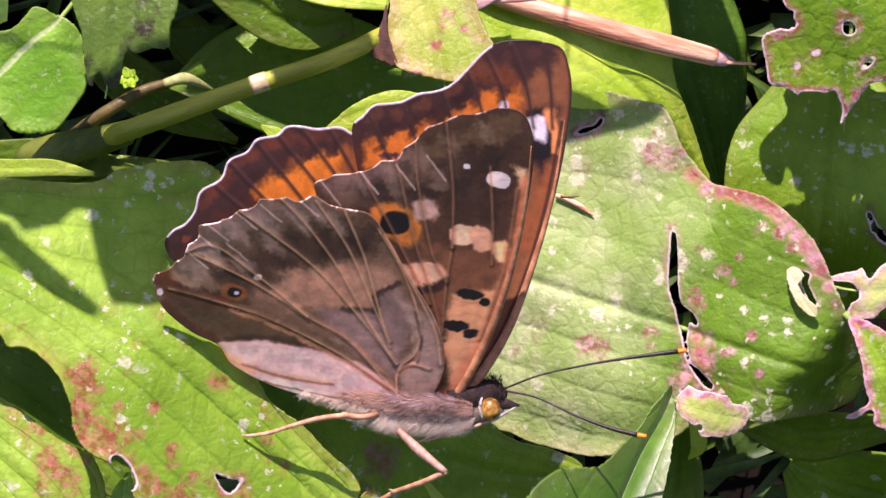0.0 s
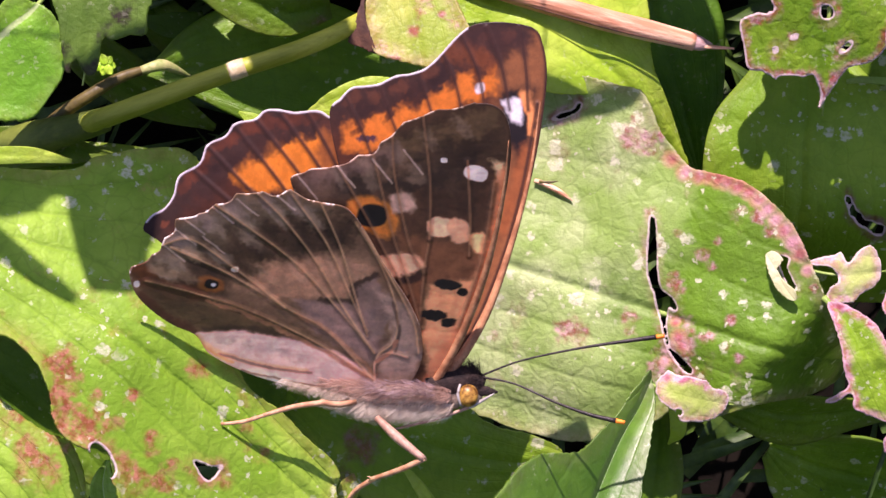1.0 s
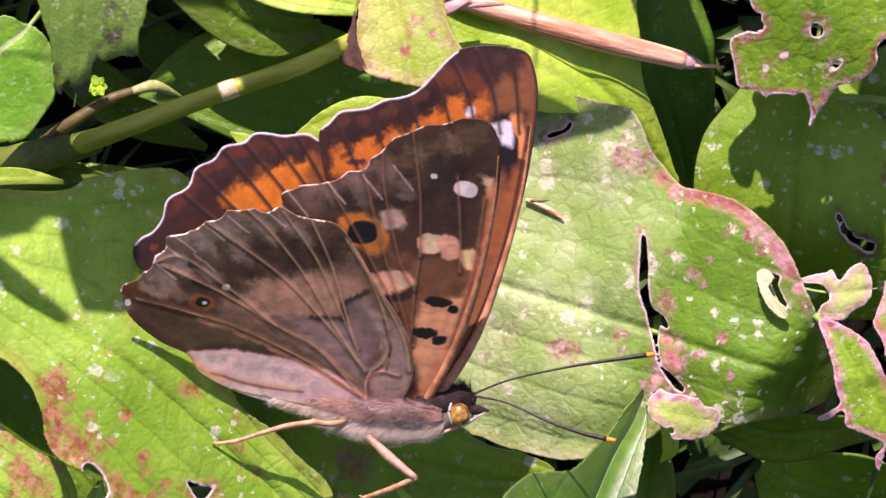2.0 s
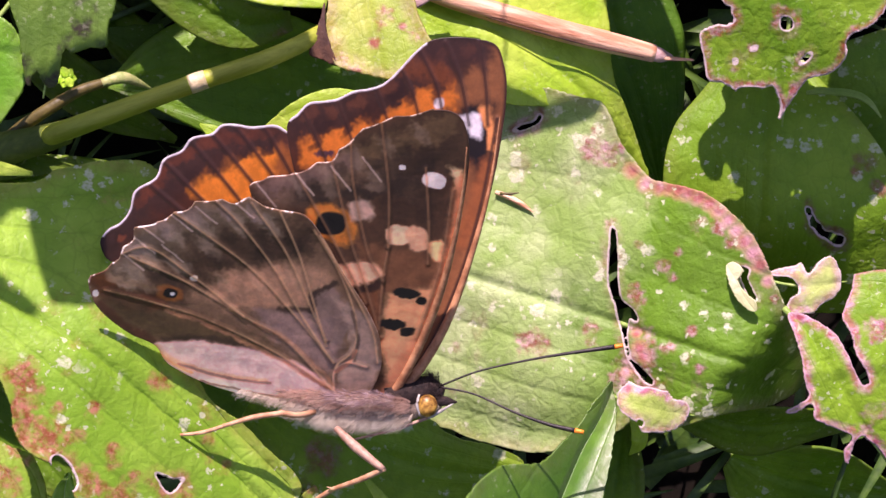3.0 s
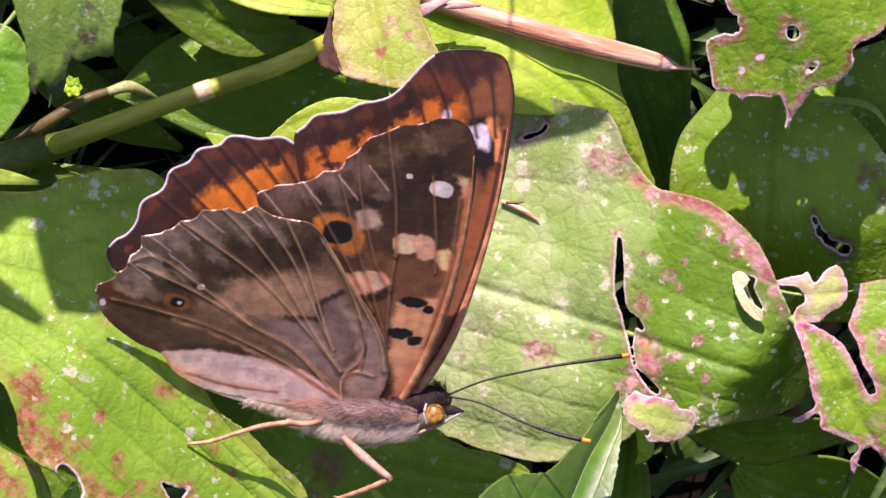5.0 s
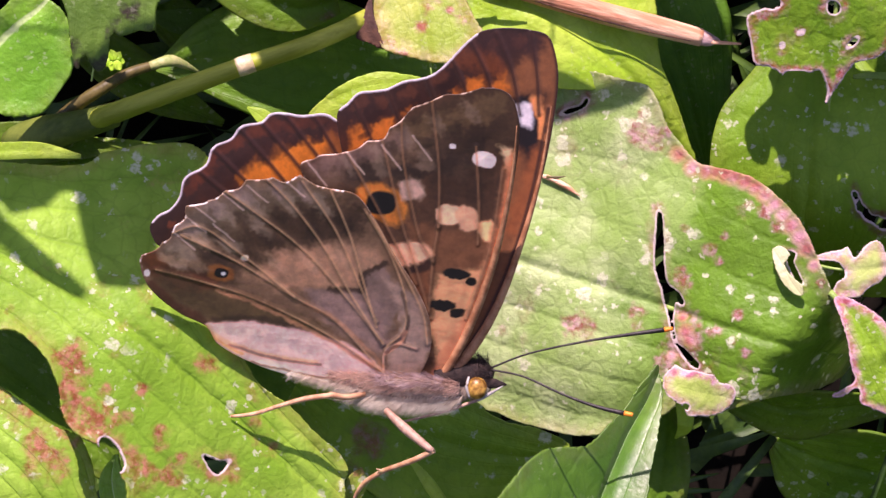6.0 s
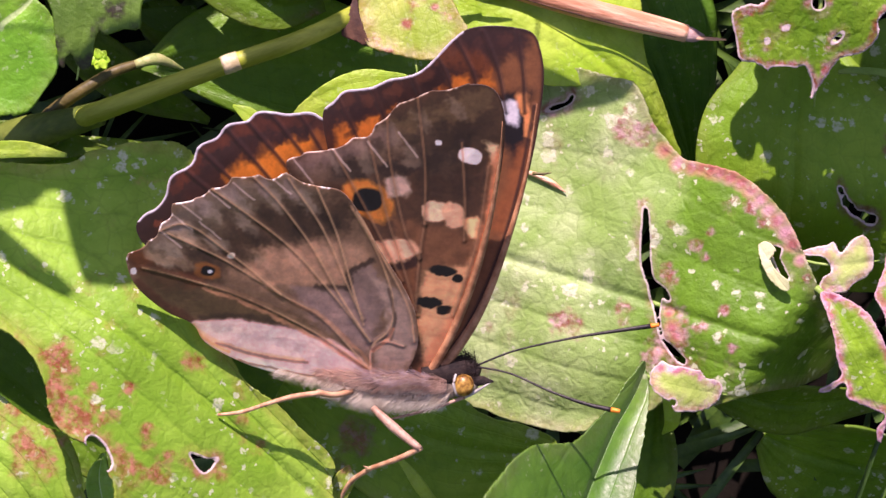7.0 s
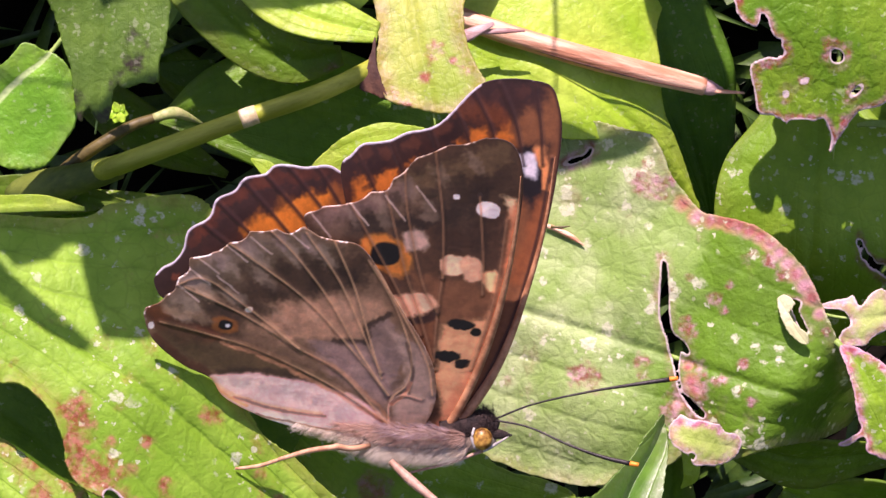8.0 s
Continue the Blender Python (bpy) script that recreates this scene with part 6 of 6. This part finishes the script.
def far_hindwing():
    w = Wing([(-0.90, 0.00), (-0.98, 7.55), (-2.93, 16.77), (-5.85, 22.74), (-6.92, 23.89), (-7.89, 24.34), (-9.75, 24.19), (-11.31, 24.44), (-12.43, 24.34), (-13.37, 23.59), (-15.04, 23.24), (-15.94, 22.13), (-17.52, 21.33), (-18.24, 19.71), (-20.03, 18.60), (-20.55, 16.88),
              (-21.37, 15.76), (-22.46, 15.15), (-23.18, 14.13), (-22.91, 12.95), (-22.33, 12.28), (-19.79, 10.64), (-16.87, 7.55), (-11.96, 3.40), (-6.00, 0.26)])
    w.fill((70, 34, 20))
    w.streak([(-22.68, 14.23), (-19.14, 18.55), (-15.15, 22.33), (-11.22, 23.74), (-6.82, 23.34)], 1.7, (58, 34, 26), 0.5, 0.6)
    w.streak([(-19.15, 18.30), (-16.65, 20.92), (-14.17, 22.59), (-9.76, 23.34)], 0.5, (96, 46, 26), 0.8, 0.7, 0.8)
    w.area([(-15.70, 18.55), (-13.71, 20.57), (-10.76, 21.58), (-6.83, 22.33), (-3.90, 20.32), (-7.84, 18.30), (-12.78, 16.77)], (222, 128, 34), 0.9, 0.6)
    w.streak([(-17.69, 17.28), (-15.69, 19.31), (-11.74, 21.23)], 0.7, (54, 30, 24), 0.7, 0.6, 0.7)
    for p in ((-19.55, 17.69), (-17.39, 20.57), (-18.25, 18.80), (-14.92, 21.93), (-12.69, 23.54), (-10.49, 23.69), (-8.53, 23.54), (-13.78, 22.74)):
        w.blob(p, 0.7, 0.5, (104, 50, 26), 30, 0.9, 0.5, 0.5)
    w.area([(-23.40, 15.25), (-21.42, 15.50), (-21.22, 13.21), (-22.73, 12.18)], (52, 30, 22), 0.8, 0.4)
    w.blob((-21.30, 14.33), 0.3, 0.35, (112, 58, 36), 0, 0.9, 0.3)
    w.area([(-7.55, 24.24), (-5.85, 22.74), (-5.38, 19.31), (-7.84, 19.31)], (92, 50, 36), 1.2, 0.5, 0.7)
    for line in ([(-18.64, 19.06), (-15.74, 16.52), (-11.84, 13.21)], [(-17.38, 21.08), (-14.24, 17.79), (-10.84, 14.23)], [(-15.14, 23.04), (-11.77, 18.80), (-8.86, 14.74)], [(-13.18, 23.54), (-10.04, 19.56), (-7.37, 15.76)], [(-11.21, 24.24), (-8.32, 20.32), (-5.89, 16.27)], [(-8.77, 24.24), (-6.84, 20.82), (-4.90, 16.77)]):
        w.vein(line, (56, 28, 22), 0.14, 0.85)
    for p, a in (((-15.6, 19.4), 40), ((-13.2, 20.6), 45), ((-10.8, 21.6), 50), ((-8.4, 22.2), 55)):
        w.blob(p, 0.75, 0.35, (54, 28, 22), a, 0.8, 0.5, 0.75)
    w.rim(0.16, (238, 230, 238), 0.85, 0.4, lambda x, y: ((y > 14.5) & (x < -5)).astype(float))
    return w


WINGS = {
    "forewing_near": near_forewing().build("forewing", M_UNDER, fly, 0.0, lambda x, y: 0.004 * y * y * 0.2, label="brown mottled forewing with black eyespot and pale patches"),
    "hindwing_near": near_hindwing().build("hindwing", M_UNDER, fly, -0.45, lambda x, y: 0.0, label="grey-brown hindwing with pale band and small eyespot"),
    "forewing_far": far_forewing().build("forewing", M_UPPER, fly, 0.0, lambda x, y: 0.0, label="orange and brown forewing upperside with white spots"),
    "hindwing_far": far_hindwing().build("hindwing", M_UPPER, fly, 0.4, lambda x, y: 0.0, label="orange hindwing upperside with scalloped dark margin"),
}


def costa(parent, points, radii, shift):
    """The stiff raised rib along a wing's leading edge."""
    v, q = tube([(x, shift, y) for x, y in points], radii, 30, 8)
    mesh_object("costa", v, q, M_COSTA, parent)


costa(WINGS["forewing_near"], [(2.00, -0.43), (4.13, 3.92), (6.16, 9.84), (7.51, 15.62), (8.35, 21.28), (8.62, 25.8)], [0.42, 0.38, 0.3, 0.18, 0.03], 0.0)
costa(WINGS["forewing_far"], [(1.85, -0.79), (4.49, 2.15), (7.11, 6.62), (9.40, 13.21), (10.92, 19.06), (11.75, 25.0)], [0.5, 0.46, 0.34, 0.2, 0.03], 0.0)


def fly_tube(name, points, radii, mat, parent, rings=20, around=12, flat=1.0, label=""):
    """A tapered tube on the butterfly, its points given on the bank in millimetres."""
    v, f = tube([Vector((p[0], -p[2], p[1])) - Vector((HINGE.x, -HINGE.z, HINGE.y)) for p in points], radii, rings, around, flat)
    return mesh_object(name, v, f, mat, parent, label)


def fly_ball(name, p, r, mat, parent, label=""):
    bm = bmesh.new()
    bmesh.ops.create_uvsphere(bm, u_segments=24, v_segments=16, radius=1)
    c = Vector((p[0], -p[2], p[1])) - Vector((HINGE.x, -HINGE.z, HINGE.y))
    for v in bm.verts:
        v.co = (Vector((v.co.x * r[0], v.co.y * r[2], v.co.z * r[1])) + c) * MM
    me = bpy.data.meshes.new(name)
    bm.to_mesh(me)
    bm.free()
    me.materials.append(mat)
    me.polygons.foreach_set("use_smooth", [True] * len(me.polygons))
    ob = new(name, me)
    ob.parent = fly if parent is None else parent
    if label:
        tagged(ob, label)
    return ob


def fly_fur(name, spine, radii, count, length, mat, parent, seed, lean, droop=0.0, arc=(-0.4, 3.5)):
    """Fine tapering hairs standing off a spine of the body."""
    rnd = random.Random(seed)
    c = spline([Vector((p[0], -p[2], p[1])) - Vector((HINGE.x, -HINGE.z, HINGE.y)) for p in spine], 40)
    verts, faces = [], []
    for k in range(count):
        f = rnd.random()
        i = min(38, int(f * 39))
        p = Vector(c[i])
        t = Vector(c[i + 1] - c[i]).normalized()
        r = np.interp(f, np.linspace(0, 1, len(radii)), radii)
        a = rnd.uniform(*arc)
        n = Vector((0, -math.sin(a), -math.cos(a)))
        root = p + n * r * 0.9
        l = length * rnd.uniform(0.35, 1.5)
        way = (n + t * lean + Vector((rnd.uniform(-0.6, 0.6), rnd.uniform(-0.5, 0.5), rnd.uniform(-0.5, 0.5) - droop))).normalized()
        w = way.cross(Vector((rnd.uniform(-1, 1), 1, rnd.uniform(-1, 1)))).normalized() * 0.014
        bend = t * lean * 0.4 * l + Vector((0, 0, -droop * 0.4 * l))
        b = len(verts)
        for s, g in ((0, 1.0), (0.5, 0.8), (1.0, 0.15)):
            q = root + way * l * s + bend * s * s
            verts += [(q - w * g) * MM, (q + w * g) * MM]
        faces += [(b, b + 1, b + 3, b + 2), (b + 2, b + 3, b + 5, b + 4)]
    return mesh_object(name, verts, faces, mat, parent)


def build_body():
    fly_tube("abdomen", [(-4.21, -13.78, -0.6), (-8.22, -12.79, -0.8), (-13.23, -11.07, -0.6), (-16.71, -9.46, -0.2)], [1.1, 0.9, 0.65, 0.25], M_BODY, fly, 24, 16)
    thorax = fly_tube("thorax", [(-6.46, -13.77, -0.5), (-4.21, -14.08, -0.5), (-1.20, -14.28, -0.5), (1.55, -14.38, -0.5), (3.30, -14.37, -0.4)], [0.7, 1.3, 1.55, 1.35, 0.9], M_BODY, fly, 24, 18)
    fly_fur("fur", [(-7.60, -13.55, 0), (-5.20, -14.05, 0), (-2.70, -14.30, 0), (0.30, -14.40, 0), (3.20, -14.45, 0)], [0.25, 0.75, 1.2, 1.05, 0.75], 6500, 0.95, M_FUR, thorax, 3, -1.1, 0.6, (-0.6, 1.1))
    fly_fur("flank_hair", [(-8.4, -12.9, 0.4), (-5.6, -13.4, 0.6), (-2.9, -13.7, 0.6), (0.2, -13.8, 0.6), (2.9, -14.1, 0.4)], [0.25, 0.7, 1.1, 1.0, 0.7], 2200, 0.8, M_FURTAN, thorax, 23, -1.0, 0.2, (0.9, 2.4))
    fly_fur("root_hair", [(-4.68, -13.18, 1.4), (-2.68, -13.36, 1.8), (-0.69, -13.25, 2), (1.39, -13.67, 1.6)], [0.5, 0.6, 0.6, 0.5], 700, 0.55, M_ROOT, thorax, 9, -1.2, -0.1, (0.3, 2.6))
    fly_fur("fringe", [(-12.16, -12.41, 1), (-9.67, -13.11, 0.8), (-7.68, -13.61, 0.8), (-5.68, -14.11, 0.8)], [0.1, 0.15, 0.25, 0.35], 900, 0.6, M_FUR, thorax, 13, -1.0, 0.6, (-0.6, 1.2))
    fly_fur("crest", [(0.80, -13.58, -0.6), (2.55, -12.87, -0.4), (4.30, -12.46, -0.2), (5.40, -12.85, 0)], [1.0, 1.1, 1.0, 0.6], 1800, 0.9, M_FURDARK, thorax, 7, -0.2, 0.0, (0.0, 6.28))
    fly_tube("collar", [(0.55, -13.23, -0.6), (2.55, -12.97, -0.4), (4.30, -12.70, -0.2), (5.60, -13.05, 0)], [1.3, 1.4, 1.15, 0.55], M_HEADBLACK, fly, 16, 14)
    head = fly_ball("head", (4.10, -14.07, -0.3), (1.35, 1.25, 1.3), M_BODY, fly)
    fly_ball("eye", (4.14, -14.11, 0.8), (0.92, 1.0, 0.7), M_EYE, head, "amber yellow compound eye")
    fly_tube("eye_rim", [(3.44, -13.10, 1), (3.24, -13.99, 1.2), (3.49, -15.00, 1)], [0.1, 0.15, 0.09], M_PALP, head, 10, 8)
    fly_tube("palp", [(4.19, -15.12, 0.5), (5.19, -14.67, 0.5), (6.49, -13.93, 0.3)], [0.22, 0.17, 0.05], M_PALP, head, 12, 10, 1.0, "white palp under the eye")
    fly_tube("palp", [(4.80, -13.74, 0.2), (5.80, -13.74, 0.2), (6.80, -13.84, 0.2)], [0.5, 0.45, 0.08], M_HEADBLACK, head, 12, 10)
    fly_tube("proboscis", [(4.20, -15.18, 0.3), (1.80, -16.04, 0.2), (-0.70, -16.70, 0), (-2.45, -17.12, -0.3)], [0.16, 0.15, 0.13, 0.1], M_LEGPALE, head, 16, 8)
    for pts, tip in (([(5.29, -12.38, 0.4), (8.77, -11.06, 1), (13.72, -9.99, 1.6), (17.67, -9.38, 2), (20.64, -8.98, 2.2)], (21.37, -8.88, 2.3)),
                     ([(5.29, -12.48, 0.4), (8.26, -13.08, 1.5), (11.69, -14.61, 2.6), (14.62, -15.66, 3.4), (16.96, -16.22, 3.9)], (17.74, -16.36, 4))):
        ant = fly_tube("antenna", pts, [0.10, 0.09, 0.11, 0.17, 0.23], M_ANT, fly, 30, 8)
        fly_tube("antenna_tip", [pts[-1], tip], [0.23, 0.18], M_TIP, ant, 5, 8, 1.0, "orange antenna tip")
    # legs, each in its joints
    hind = fly_tube("leg", [(-5.78, -14.56, 0.8), (-7.35, -14.80, 1.8), (-8.82, -14.51, 2.6)], [0.24, 0.26, 0.26], M_LEG, fly, 8, 8)
    fly_tube("shin", [(-8.52, -14.56, 2.6), (-11.11, -14.93, 2.2), (-13.83, -15.67, 2.3)], [0.25, 0.24, 0.18], M_LEG, hind, 14, 8)
    fly_tube("foot", [(-13.59, -15.63, 2.2), (-15.60, -16.24, 1.8), (-17.59, -16.45, 1.7)], [0.18, 0.19, 0.13], M_LEG, hind, 12, 8)
    mid = fly_tube("leg", [(-3.93, -15.98, 1.2), (-2.18, -17.62, 2), (0.20, -19.57, 2.6)], [0.3, 0.46, 0.3], M_LEGPALE, fly, 14, 8)
    fly_tube("shin", [(0.30, -19.47, 2.6), (-1.59, -20.45, 1.4), (-4.52, -21.64, -1.2)], [0.28, 0.27, 0.22], M_LEG, mid, 14, 8)
    fly_tube("foot", [(-4.22, -21.53, -1.1), (-5.85, -22.66, -2.6), (-6.69, -23.87, -3.8), (-6.90, -24.56, -4.2)], [0.24, 0.22, 0.2, 0.1], M_LEG, mid, 12, 8)
    fly_tube("spur", [(-4.22, -21.53, -1.1), (-4.82, -21.32, -0.9)], [0.14, 0.03], M_LEG, mid, 4, 6)


build_body()

NEAR_ROWS = [(0, 32.1), (0.2, 38.2), (0.5, 33.9), (0.8, 32.7), (1, 35.0), (1.5, 32.8), (1.7, 33.2), (2.8, 34.0), (3, 33.7), (3.5, 35.8), (4, 33.5), (4.2, 34.0), (5.3, 33.4), (5.5, 33.2), (6, 32.1), (6.5, 31.4), (7, 31.7), (7.5, 32.3), (8, 32.1)]
FAR_ROWS = [(0.0, 12.5), (0.2, -2.0), (0.5, 8.0), (0.8, 14.0), (1.0, 5.0), (1.5, 12.6), (1.7, 12.6), (2.8, 11.5), (3.0, 13.0), (3.5, 2.5), (4.0, 11.5), (4.2, 11.0), (5.3, 17.0), (5.5, 17.3), (6.0, 18.6), (6.5, 20.2), (7.0, 19.0), (7.5, 18.4), (8.0, 18.8)]
# the body sways on its legs: across and up, in millimetres
SWAY_ROWS = [(0, 0, 0), (0.2, -0.35, -0.08), (0.5, -0.10, -0.05), (0.8, -0.18, -0.05), (1, -0.11, -0.08), (1.5, -0.03, 0), (1.7, -0.12, -0.06), (2.8, -0.29, 0), (3, -0.32, 0.04), (3.5, -0.39, -0.08), (4, -0.33, -0.03), (4.2, -0.37, -0.03), (5.3, -0.13, 0.06), (5.5, -0.08, 0.06), (6, -0.02, 0.09), (6.5, 0, 0.11), (7, -0.01, 0.06), (7.5, -0.02, 0.08), (8, -0.03, 0.08)]


def motions():
    walk(cam, [(t, eye_pose(*row)) for t, *row in CAMERA_ROWS], [(0.0, EXPOSURE, KELVIN, TINT), (8.0, EXPOSURE, KELVIN, TINT)])
    walk(fly, [(t, BANK @ Matrix.Translation((HINGE + Vector((x, y, 0))) * MM) @ pose(0, 0, 0, -90, 0, 0)) for t, x, y in SWAY_ROWS])
    for side, rows in (("near", NEAR_ROWS), ("far", FAR_ROWS)):
        for kind in ("forewing_", "hindwing_"):
            walk(WINGS[kind + side], [(t, pose(0, 0, 0, a)) for t, a in rows])


motions()
